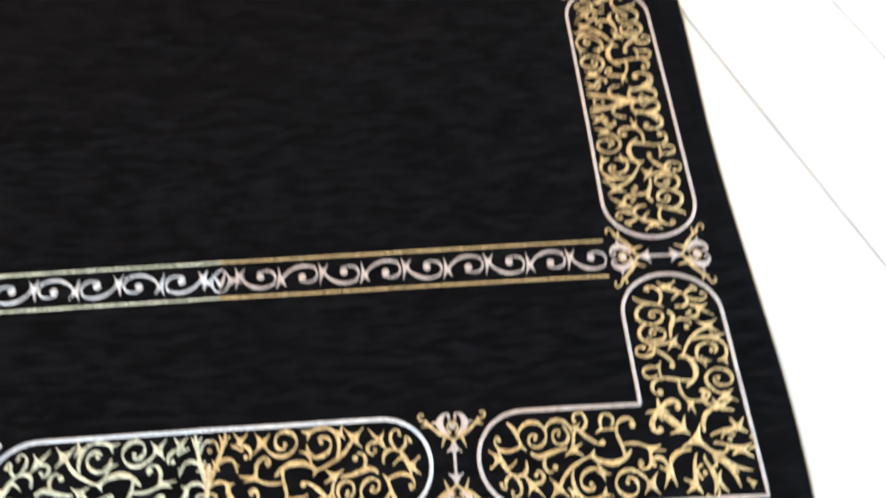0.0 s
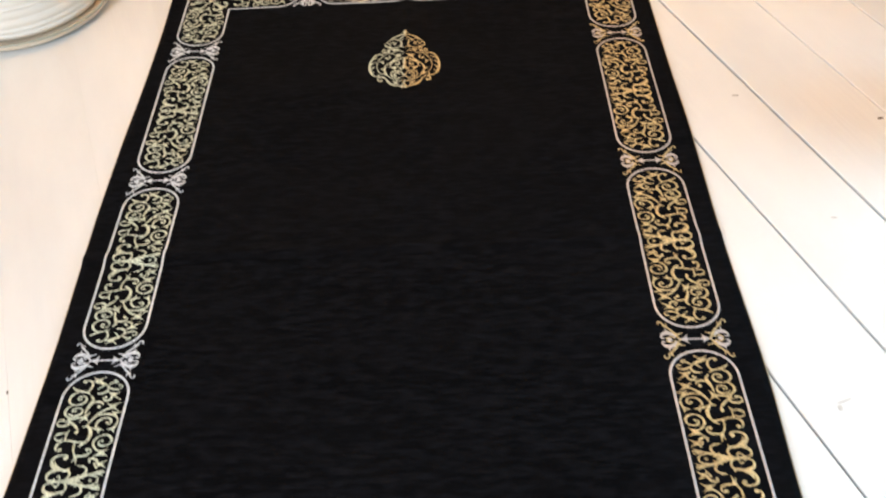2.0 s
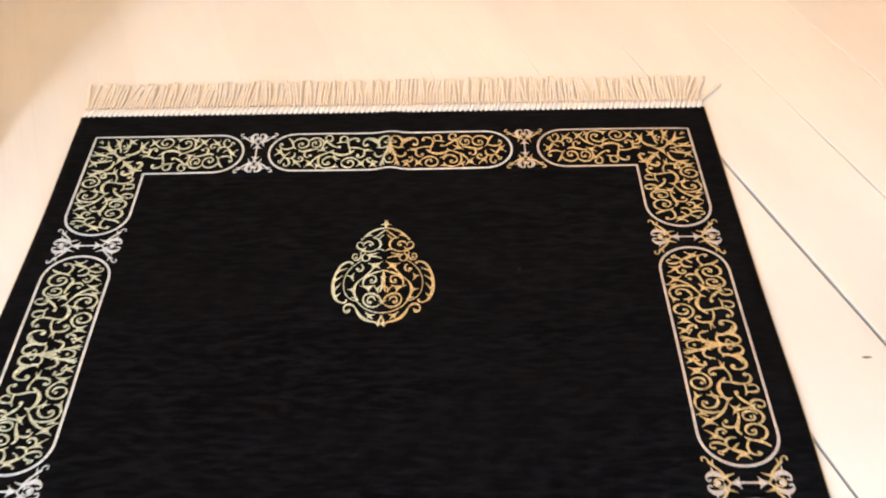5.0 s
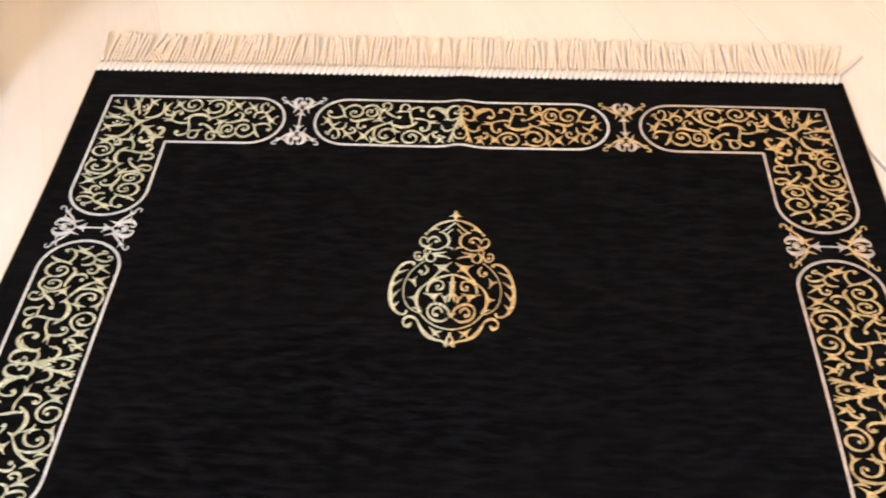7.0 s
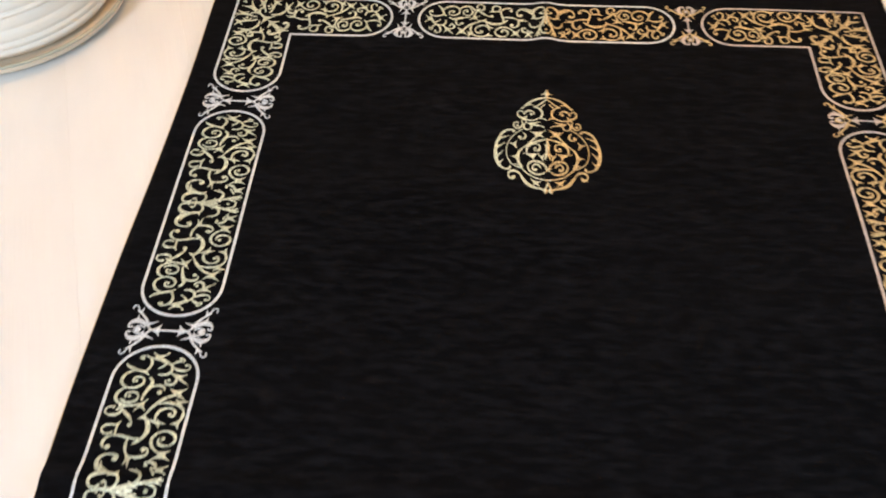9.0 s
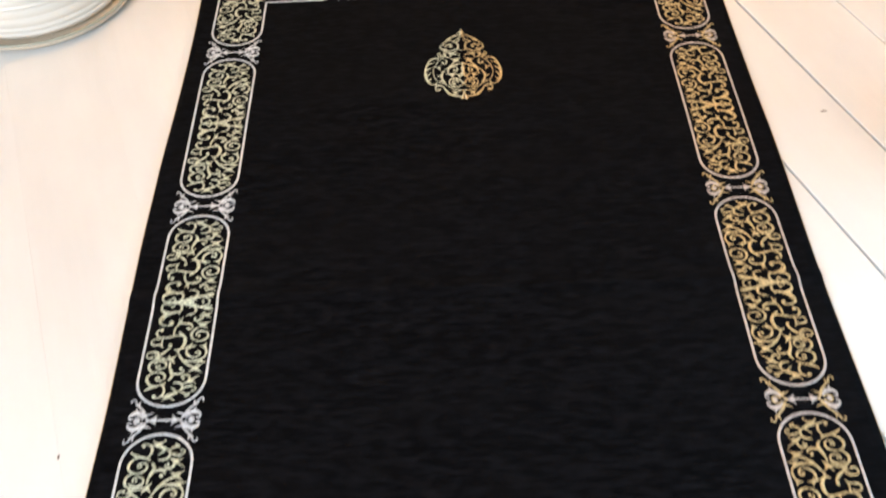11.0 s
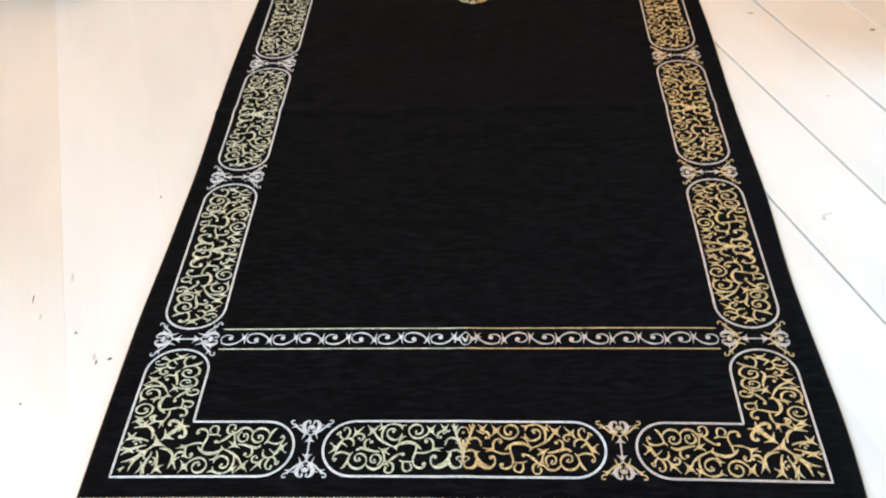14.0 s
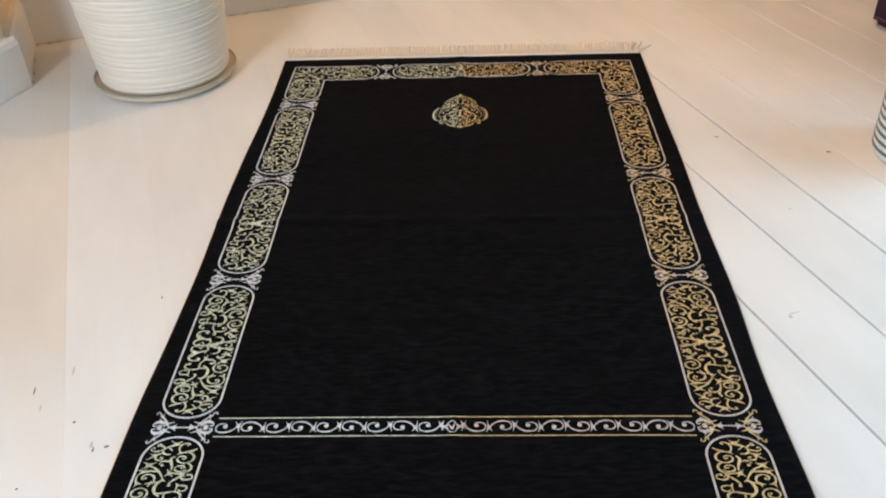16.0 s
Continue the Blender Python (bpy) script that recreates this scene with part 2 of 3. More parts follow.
skirting("baseboard", EAST - NOOK_P, ROOM @ Matrix.Translation((NOOK_P, BACK, 0.001)), 0.14, 0.018)
skirting("baseboard", BACK - NOOK_Q - 0.018, ROOM @ Matrix.Translation((NOOK_P, NOOK_Q, 0.001)) @ Matrix.Rotation(math.pi / 2, 4, "Z"))
skirting("baseboard", SL + 0.012, SLANT @ Matrix.Translation((0, 0, 0.001)))


# ---- the rug
W2, Y0, Y1, THICK = 0.398, 0.012, 1.334, 0.005     # half width, ends, pile height
LINE_IN, LINE_OUT = 0.2960, 0.3695                 # the side border's two silver lines
END_LO, END_HI = 0.0375, 0.1045                    # outer and inner line of the near end
TOP_LO, TOP_HI = 1.2240, 1.2905                    # inner and outer line of the far end
KNOTS = (0.222, 0.5195, 0.8135, 1.108)             # where the side cartouches meet
KNOT_X = 0.1645


def smooth(a, b, x):
    t = min(max((x - a) / (b - a), 0), 1)
    return t * t * (3 - 2 * t)


def rug_z(x, y):
    """Height of the pile: a crease down the middle and one across, slight waves, edges lying flat."""
    ridge = (0.0008 + 0.0036 * smooth(1.05, 1.25, y) * smooth(0.0, 0.07, Y1 - y)) * math.exp(-(x / 0.013) ** 2)
    fold = 0.0032 * math.exp(-((y - 0.675) / 0.010) ** 2)
    wave = 0.0012 * noise.noise(Vector((x * 5, y * 4, 1.3))) + 0.0008 * math.sin(y * 21 + 2 * x)
    side = smooth(0, 0.05, W2 - abs(x)) * smooth(0, 0.05, min(y - Y0, Y1 - y))
    return THICK + ridge + fold + (wave + 0.0008) * side


def bow(x, y):
    """The near end is drawn up a little in the middle."""
    return y + 0.0036 * (1 - (x / W2) ** 2) * (1 - smooth(0.02, 0.50, y))


def edge_x(y, side):
    """The sides are not quite straight: the east one waves near its foot."""
    if side > 0:
        return W2 + 0.0003 + 0.0038 * math.exp(-y / 0.6) * math.cos(2 * math.pi * (y - 0.12) / 0.38) + 0.0006 * noise.noise(Vector((0.5, y * 9, 7)))
    return W2 + 0.0022 * math.sin(y * 10.6 - 0.6) + 0.0008 * noise.noise(Vector((0.5, y * 9, 7)))


rug = tagged(new("prayer_rug"), "black pile prayer rug with gold scroll border and cream fringe", "rug")


def rug_field():
    nx, ny = 96, 260
    verts, faces = [], []
    for j in range(ny + 1):
        y = Y0 + (Y1 - Y0) * j / ny
        for i in range(nx + 1):
            x = (2 * i / nx - 1) * edge_x(y, i - nx / 2)
            verts.append((x, bow(x, y), rug_z(x, y)))
    at = lambda i, j: j * (nx + 1) + i
    for j in range(ny):
        for i in range(nx):
            faces.append((at(i, j), at(i + 1, j), at(i + 1, j + 1), at(i, j + 1)))
    ring = [at(i, 0) for i in range(nx)] + [at(nx, j) for j in range(ny)] + [at(i, ny) for i in range(nx, 0, -1)] + [at(0, j) for j in range(ny, 0, -1)]
    low = len(verts)
    for k in ring:
        x, y, z = verts[k]
        verts.append((x * 1.0015, y, 0.0006))
    for k in range(len(ring)):
        j = (k + 1) % len(ring)
        faces.append((ring[k], low + k, low + j, ring[j]))
    return link_mesh("field", verts, faces, PILE, rug, "black woven pile field", True)


rug_field()


class Ink:
    """Raised yarn: strokes with a rounded back, laid on the pile by a map from drawing units to the rug."""

    def __init__(self, place, width=0.0026):
        self.place, self.width = place, width
        self.verts, self.faces, self.dot = [], [], 0.00050

    def stroke(self, pts, w=1.0, shape=None):
        q = [Vector(self.place(*p)).to_2d() for p in pts]
        base = len(self.verts)
        for k, c in enumerate(q):
            d = q[min(k + 1, len(q) - 1)] - q[max(k - 1, 0)]
            s = Vector((-d.y, d.x)).normalized() if d.length > 1e-9 else Vector((1, 0))
            f = k / (len(q) - 1)
            half = self.width * w * (shape(f) if shape else 1) / 2
            for o, up in ((-1, 0.0002), (0, 0.0011), (1, 0.0002)):
                v = c + s * half * o
                v.y = bow(v.x, v.y)
                self.verts.append((v.x, v.y, rug_z(v.x, v.y) + up))
        for k in range(len(q) - 1):
            a = base + 3 * k
            self.faces += [(a, a + 1, a + 4, a + 3), (a + 1, a + 2, a + 5, a + 4)]

    def curve(self, a, b, c, d, w=1.0, shape=None, n=12):
        pts = []
        for k in range(n + 1):
            t = k / n
            pts.append(tuple((1 - t) ** 3 * p + 3 * t * (1 - t) ** 2 * r + 3 * t * t * (1 - t) * s + t ** 3 * u for p, r, s, u in zip(a, b, c, d)))
        self.stroke(pts, w, shape)

    def leaf(self, x, y, angle, size, squash=1.0, w=2.0, bend=0.18):
        """One pointed spur, wide at its root and slightly curved."""
        a = radians(angle)
        pts = []
        for f in (-0.15, 0, 0.2, 0.4, 0.6, 0.8, 1):
            o = bend * f * abs(f)
            pts.append((x + size * squash * (f * math.cos(a) - o * math.sin(a)), y + size * (f * math.sin(a) + o * math.cos(a))))
        self.stroke(pts, w, lambda f: 0.12 + 1.0 * min(1, 5 * f) * (1 - f) ** 0.85)

    def fan(self, mid, rim):
        base = len(self.verts)
        for v, up in [(mid, 0.0012)] + [(v, 0.0002) for v in rim]:
            y = bow(v.x, v.y)
            self.verts.append((v.x, y, rug_z(v.x, y) + up))
        n = len(rim)
        self.faces += [(base, base + 1 + k, base + 1 + (k + 1) % n) for k in range(n)]

    def bulb(self, x, y, r):
        """A round end of a stroke."""
        c = Vector(self.place(x, y)).to_2d()
        r *= self.dot
        self.fan(c, [c + Vector((math.cos(k * math.pi / 5), math.sin(k * math.pi / 5))) * r for k in range(10)])

    def flake(self, mid, *tips):
        """A thorned leaf: pointed tips with hollow edges between them."""
        c = Vector(self.place(*mid)).to_2d()
        arms = sorted(((Vector(self.place(*p)).to_2d() - c) for p in tips), key=lambda v: math.atan2(v.y, v.x))
        rim = []
        for a, b in zip(arms, arms[1:] + arms[:1]):
            ta, tb = math.atan2(a.y, a.x), math.atan2(b.y, b.x)
            gap = (tb - ta) % (2 * math.pi)
            web = min(a.length, b.length) * (0.35 if gap < 2.2 else 0.24)
            side = Vector((-a.y, a.x)).normalized() * self.width * 0.42
            rim += [c + a * 0.97 - side * 0.45, c + a, c + a * 0.94 + side * 0.55, c + a * 0.55 + side * 1.15]
            rim.append(c + Vector((math.cos(ta + gap / 2), math.sin(ta + gap / 2))) * max(web, self.width * 0.5))
            side = Vector((b.y, -b.x)).normalized() * self.width * 0.48
            rim.append(c + b * 0.55 + side)
        self.fan(c, rim)

    def shifted(self, place):
        self.place = place
        return self

    def done(self, name, mat, parent, label=""):
        return link_mesh(name, self.verts, self.faces, mat, parent, label, True)


SWELL = lambda f: 0.72 + 0.6 * math.sin(math.pi * min(f * 1.05, 1)) ** 1.5
TAPER = lambda f: 1.35 - 0.8 * f
RISE = lambda f: 0.6 + 0.7 * f
KNOB = lambda f: 0.9 + 0.2 * f + (0.55 if f > 0.8 else 0)


def half_scroll(ink, core=True):
    """Half of a cartouche's scrollwork. It is drawn on a grid whose middle line is x = 825 and whose tip is x = 563; y runs from 696.5 to 802.5 across."""
    C, B, K = ink.curve, ink.bulb, ink.flake
    if core:
        # lily and crown in the middle
        C((825, 756), (818, 742), (811, 726), (807, 702), 2.1, TAPER)
        K((809, 714), (802, 704), (815, 703), (813, 726))
        C((814, 722), (816, 709), (822, 708), (825, 710), 1.1)
        B(825, 720, 3.4)
        C((820, 742), (812, 728), (798, 726), (793, 737), 1.4, SWELL)
        K((793, 738), (797, 731), (791, 746), (789, 737))
        K((817, 738), (811, 742), (821, 730), (824, 752))
        C((825, 735), (828, 742), (826, 760), (825, 776), 1.6)
        B(825, 776, 3.8)
        C((798, 760), (806, 751), (819, 752), (824, 762), 1.3, SWELL)
        K((801, 758), (794, 756), (808, 753), (803, 768))
        C((801, 760), (794, 776), (804, 793), (820, 786), 1.9, SWELL)
        C((820, 786), (824, 782), (824, 776), (818, 774), 1.2)
        C((812, 770), (816, 765), (822, 766), (825, 768), 1)
        B(815, 771, 2.4)
        K((789, 712), (781, 702), (798, 702), (798, 718), (786, 722))
        C((790, 716), (780, 715), (773, 724), (778, 731), 1.4, SWELL)
        B(782, 729, 3.2)
        C((787, 722), (792, 719), (797, 717), (800, 715), 1)
        C((800, 770), (797, 786), (770, 794), (766, 776), 1.9, SWELL)
        C((766, 776), (764, 764), (774, 762), (777, 767), 1.4, SWELL)
        B(774, 768, 3.4)
        K((790, 779), (777, 782), (800, 764), (797, 784))
    # hooked tip, paired scrolls, wheel scrolls and the thorned stars between them
    C((588, 752), (591, 744), (594, 737), (602, 732), 1.7, TAPER)
    K((588, 751), (575, 760), (577, 740), (587, 763), (597, 741))
    B(577, 741, 2.2)
    C((601, 733), (594, 731), (590, 725), (593, 719), 1.2, SWELL)
    C((593, 719), (590, 717), (586, 720), (587, 725), 1, KNOB)
    C((601, 733), (611, 726), (613, 714), (606, 710), 1.2, SWELL)
    C((606, 710), (600, 708), (597, 712), (600, 716), 1, KNOB)
    C((600, 733), (614, 727), (622, 735), (619, 746), 1.4, SWELL)
    C((596, 739), (600, 741), (604, 743), (608, 748), 1.2, TAPER)
    K((624, 721), (637, 706), (617, 710), (612, 734), (632, 724))
    C((627, 721), (641, 721), (641, 735), (630, 735), 1.3, SWELL)
    B(629, 731, 2.8)
    K((654, 717), (642, 704), (666, 704), (644, 727), (662, 724))
    C((656, 719), (664, 733), (678, 741), (694, 747), 1.5, SWELL)
    K((671, 710), (667, 699), (664, 716), (676, 706), (674, 718))
    C((674, 734), (668, 722), (673, 703), (690, 702), 1.4, SWELL)
    C((690, 702), (700, 702), (706, 706), (714, 706), 1.5, TAPER)
    K((707, 707), (697, 702), (718, 704), (710, 715))
    C((706, 733), (694, 737), (681, 731), (681, 720), 1.4, SWELL)
    C((681, 720), (682, 711), (695, 710), (697, 716), 1.3, SWELL)
    B(693, 718, 3.2)
    K((708, 729), (719, 727), (703, 744), (701, 731), (710, 720))
    C((760, 719), (748, 736), (727, 734), (722, 718), 1.4, SWELL)
    C((722, 718), (721, 704), (740, 698), (747, 709), 1.4, SWELL)
    C((747, 709), (751, 720), (742, 725), (735, 722), 1.3, SWELL)
    B(736, 718, 3.2)
    K((763, 715), (773, 703), (774, 727), (754, 705), (756, 724))
    C((737, 746), (741, 759), (729, 768), (734, 779), 1.3, SWELL)
    C((734, 779), (738, 788), (750, 790), (756, 784), 1.5, SWELL)
    B(754, 780, 4.6)
    C((736, 758), (746, 761), (760, 760), (768, 753), 1.2, SWELL)
    C((768, 753), (772, 742), (768, 731), (759, 731), 1.4, SWELL)
    C((759, 731), (752, 732), (752, 740), (757, 740), 1.1)
    B(757, 737, 3)
    K((772, 752), (789, 749), (784, 756), (764, 757), (769, 744))
    C((698, 748), (709, 738), (732, 733), (746, 751), 2.1, SWELL)
    K((741, 745), (748, 753), (733, 742), (738, 753))
    K((699, 749), (690, 745), (706, 744), (703, 755))
    C((684, 780), (692, 772), (700, 764), (711, 760), 1.5, SWELL)
    B(714, 762, 4.2)
    C((735, 775), (728, 777), (722, 776), (714, 776), 1.2)
    C((716, 776), (712, 788), (718, 796), (726, 793), 1.3, SWELL)
    C((726, 793), (733, 790), (733, 782), (727, 780), 1.2)
    K((715, 776), (707, 773), (722, 776), (716, 783))
    K((677, 756), (666, 749), (689, 748), (690, 763), (680, 772))
    C((679, 764), (679, 772), (682, 776), (685, 779), 1.4)
    C((684, 778), (697, 774), (702, 788), (694, 796), 1.4, SWELL)
    C((694, 796), (684, 799), (679, 790), (685, 786), 1.2, KNOB)
    K((684, 779), (676, 783), (692, 772), (690, 785))
    C((601, 789), (609, 784), (612, 776), (615, 762), 1.5, SWELL)
    K((615, 763), (621, 757), (610, 759), (613, 774))
    C((615, 764), (603, 754), (586, 757), (584, 768), 1.3, SWELL)
    B(589, 771, 3)
    C((584, 768), (584, 773), (586, 775), (590, 774), 1)
    C((613, 776), (618, 791), (642, 795), (647, 776), 1.5, SWELL)
    C((647, 776), (648, 764), (634, 756), (626, 764), 1.3, SWELL)
    C((626, 764), (622, 773), (631, 778), (636, 772), 1.2)
    B(633, 770, 2.6)
    C((646, 779), (652, 793), (675, 795), (679, 774), 1.5, SWELL)
    C((668, 783), (682, 770), (668, 757), (657, 764), 1.3, SWELL)
    C((657, 764), (650, 774), (659, 782), (665, 776), 1.2)
    B(662, 773, 2.6)
    C((626, 755), (638, 743), (645, 757), (670, 757), 1.9, SWELL)
    C((646, 753), (637, 745), (639, 731), (650, 733), 1.3, SWELL)
    B(653, 738, 4)


def rounded_outline(half, h, cap):
    """Points of a cartouche: straight sides and rounded ends, about its own centre."""
    pts = []
    for k in range(25):
        a = math.pi / 2 - math.pi * k / 24
        pts.append((half - cap + cap * abs(math.cos(a)) ** 0.95, h / 2 * math.sin(a)))
    pts += [(u, -h / 2) for u in np.linspace(half - cap, -(half - cap), 24)[1:-1]]
    pts += [(-u, -v) for u, v in pts[:25]]
    pts += [(u, h / 2) for u in np.linspace(-(half - cap), half - cap, 24)[1:]]
    return pts


def cartouche(cx, cy, along, inward, half, h, mats):
    """A cartouche at (cx, cy); along and inward are unit vectors on the rug. mats: the yarn tone of the half against
    and along.
    """
    to_rug = lambda u, v: (cx + along[0] * u + inward[0] * v, cy + along[1] * u + inward[1] * v)
    ink = Ink(to_rug, 0.0027)
    ink.stroke(rounded_outline(half, h, 0.034))
    outline = ink.done("cartouche", SILVER_WARM_LIT if mats[0] is GOLD else SILVER, rug, "silver yarn outline of a rounded cartouche")
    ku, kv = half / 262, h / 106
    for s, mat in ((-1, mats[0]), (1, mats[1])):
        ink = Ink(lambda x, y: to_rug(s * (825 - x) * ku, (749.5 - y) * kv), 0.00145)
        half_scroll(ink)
        tagged(ink.done("scrollwork", mat, outline, "gold yarn scrolls and leaves" if mat is GOLD else "gold yarn scrolls and leaves with sheen in the colour"), kind="stuff")


GAP = 0.016
HS, HE = LINE_OUT - LINE_IN, END_HI - END_LO
# west pieces take the gold with sheen painted in, east pieces plain gold
for side, mat in ((-1, GOLD_SHEEN), (1, GOLD)):
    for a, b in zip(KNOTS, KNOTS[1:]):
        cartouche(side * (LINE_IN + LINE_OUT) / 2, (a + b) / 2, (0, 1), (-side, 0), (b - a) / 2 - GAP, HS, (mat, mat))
cartouche(0, (END_LO + END_HI) / 2, (1, 0), (0, 1), KNOT_X - GAP, HE, (GOLD_SHEEN, GOLD))
cartouche(0, (TOP_LO + TOP_HI) / 2, (1, 0), (0, -1), KNOT_X - GAP, TOP_HI - TOP_LO, (GOLD_SHEEN, GOLD))


def corner(sx, oy, sy, tip_y, mat):
    """An L-shaped corner piece. a and b run from the outer corner along the two borders."""
    hx, hy, ax, by, cap = HS, HE, LINE_OUT - KNOT_X - GAP, abs(tip_y - oy) - GAP, 0.034
    to_rug = lambda a, b: (sx * (LINE_OUT - a), oy + sy * b)
    pts = [(a, hy) for a in np.linspace(hx, ax - cap, 9)]
    for k in range(1, 24):
        t = math.pi / 2 - math.pi * k / 24
        pts.append((ax - cap + cap * math.cos(t) ** 0.95, hy / 2 + hy / 2 * math.sin(t)))
    pts += [(a, 0) for a in np.linspace(ax - cap, 0, 14)]
    pts += [(0, b) for b in np.linspace(0, by - cap, 14)[1:]]
    for k in range(1, 24):
        t = math.pi / 2 - math.pi * k / 24
        pts.append((hx / 2 - hx / 2 * math.sin(t), by - cap + cap * math.cos(t) ** 0.95))
    pts += [(hx, b) for b in np.linspace(by - cap, hy, 9)]
    ink = Ink(to_rug, 0.0027)
    ink.stroke(pts)
    outline = ink.done("corner_cartouche", SILVER_WARM_LIT if mat is GOLD else SILVER, rug, "silver yarn outline of an L-shaped corner")
    # the two arms carry half a cartouche each, leaves to the outside
    made = None
    for arm in (0, 1):
        tip, across, k = (ax, hy, 0.000562) if arm == 0 else (by, hx, 0.000490)
        def to_arm(x, y, arm=arm, tip=tip, across=across, k=k):
            along, off = tip - (x - 563) * k, across / 2 - (749.5 - y) * across / 106
            return to_rug(along, off) if arm == 0 else to_rug(off, along)
        ink = Ink(to_arm, 0.00145)
        half_scroll(ink, False)
        if made is None:
            made = ink
        else:
            base = len(made.verts)
            made.verts += ink.verts
            made.faces += [tuple(i + base for i in f) for f in ink.faces]
    # palmette on the diagonal, in millimetres from the outer corner
    dia = Ink(lambda u, v: to_rug((u - v) * 0.001, (u + v) * 0.001), 0.0020)
    dia.dot = 0.001
    C, B, K = dia.curve, dia.bulb, dia.flake
    C((41, 0), (34, 0), (28, 0), (21, 0), 1.1, TAPER)
    K((30, 0), (25, 5), (25, -5), (35, 0))
    K((20, 0), (11.5, 5.5), (11.5, -5.5), (28, 2), (28, -2), (16, 0))
    K((40, 0), (43, 8), (43, -8), (33, 0))
    K((9.5, 0), (7, 1.5), (7, -1.5), (12, 0))
    K((47.5, 0), (43, 0), (51, 6.5), (51, -6.5))
    C((47, 0), (52, 0), (56, 0), (62, 0), 2.0, SWELL)
    for m in (-1, 1):
        C((36, m * 6), (35, m * 11), (31, m * 14), (27, m * 20), 1.3, RISE)
        K((28, m * 18.5), (23, m * 20), (29, m * 25), (32, m * 14), (34, m * 20))
        C((33, m * 4), (30, m * 8), (26, m * 6), (21, m * 11), 1.2, RISE)
        K((21.5, m * 10.5), (14.5, m * 11), (19, m * 16.5), (27, m * 8.5), (23, m * 5))
        B(28, m * 11, 1.7)
        C((22, m * 19), (17, m * 19), (16, m * 16), (19, m * 13), 0.8)
        C((31, m * 8.5), (33, m * 11), (31, m * 14.5), (27, m * 14), 0.8)
        C((30, 0), (26, m * 2), (25, m * 6), (28, m * 8), 1.0)
        C((39, m * 6), (44, m * 10), (45, m * 16), (41, m * 21), 1.3, SWELL)
        K((40.5, m * 21.5), (34, m * 25), (38, m * 30), (44, m * 16), (46, m * 23))
        C((42, m * 21), (47, m * 16), (52, m * 21), (49, m * 25), 1.1, SWELL)
        B(48, m * 24, 1.6)
        C((61, 0), (63, m * 7), (58, m * 12), (55, m * 8.5), 1.5, SWELL)
        B(55.5, m * 7.6, 2.1)
        K((62, m * 1), (66, m * 5), (57, m * 3), (63, m * -2))
    base = len(made.verts)
    made.verts += dia.verts
    made.faces += [tuple(i + base for i in f) for f in dia.faces]
    tagged(made.done("scrollwork", mat, outline, "gold yarn scrolls and leaves" if mat is GOLD else "gold yarn scrolls and leaves with sheen in the colour"), kind="stuff")


for sx, mat in ((-1, GOLD_SHEEN), (1, GOLD)):
    corner(sx, END_LO, 1, KNOTS[0], mat)
    corner(sx, TOP_HI, -1, KNOTS[-1], mat)


def knot(cx, cy, across, along, h):
    """Paired silver lilies that tie two cartouches together; w runs across the border, l along it, in hundredths of its width."""
    k = h / 112
    place = lambda l, w: (cx + (along[0] * l + across[0] * w) * k, cy + (along[1] * l + across[1] * w) * k)
    lily = Ink(place, 0.0015)
    lily.dot = k
    vines = {}
    lily.stroke([(0, w) for w in (-19, -9, 0, 9, 19)], 1.2)
    for s in (-1, 1):
        lily.flake((0, s * 18), (0, s * 29), (9, s * 12), (-9, s * 12), (0, s * 6))
        lily.bulb(0, s * 16, 4.5)
        lily.bulb(0, s * 43, 4.2)
        vine = vines[s] = Ink(place, 0.0014)
        for m in (-1, 1):
            vine.curve((0, s * 24), (m * 3, s * 28), (m * 6, s * 32), (m * 9, s * 33), 1.1)
            vine.flake((m * 9, s * 31), (m * 14, s * 18), (m * 3, s * 28), (m * 14, s * 40))
            vine.curve((m * 8, s * 31), (m * 22, s * 36), (m * 25, s * 48), (m * 36, s * 51), 1.5, TAPER)
            vine.curve((m * 34, s * 50), (m * 42, s * 54), (m * 38, s * 61), (m * 32, s * 57), 1.0)
            vine.flake((m * 27, s * 46), (m * 36, s * 43), (m * 22, s * 40), (m * 31, s * 52))
            lily.curve((m * 5, s * 33), (m * 16, s * 38), (m * 19, s * 52), (m * 8, s * 57), 2.1, SWELL)
            lily.curve((m * 8, s * 57), (m * 3, s * 58), (m * 2, s * 54), (m * 5, s * 51), 1.1)
            lily.flake((m * 14, s * 46), (m * 24, s * 48), (m * 8, s * 38), (m * 9, s * 55))
            vine.curve((m * 2, s * 34), (m * 8, s * 38), (m * 7, s * 45), (m * 1, s * 49), 0.9)
    # silver tone by rug side stands for the light falling on it
    motif = lily.done("knot_motif", SILVER if cx < 0 else SILVER_WARM_LIT, rug, "silver yarn lily motif")
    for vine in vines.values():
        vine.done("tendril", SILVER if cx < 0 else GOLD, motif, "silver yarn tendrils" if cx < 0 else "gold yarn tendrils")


for y in KNOTS:
    for side in (-1, 1):
        knot(side * (LINE_IN + LINE_OUT) / 2, y, (1, 0), (0, 1), HS)
for y in ((END_LO + END_HI) / 2, (TOP_LO + TOP_HI) / 2):
    for side in (-1, 1):
        knot(side * KNOT_X, y, (0, 1), (1, 0), HE)


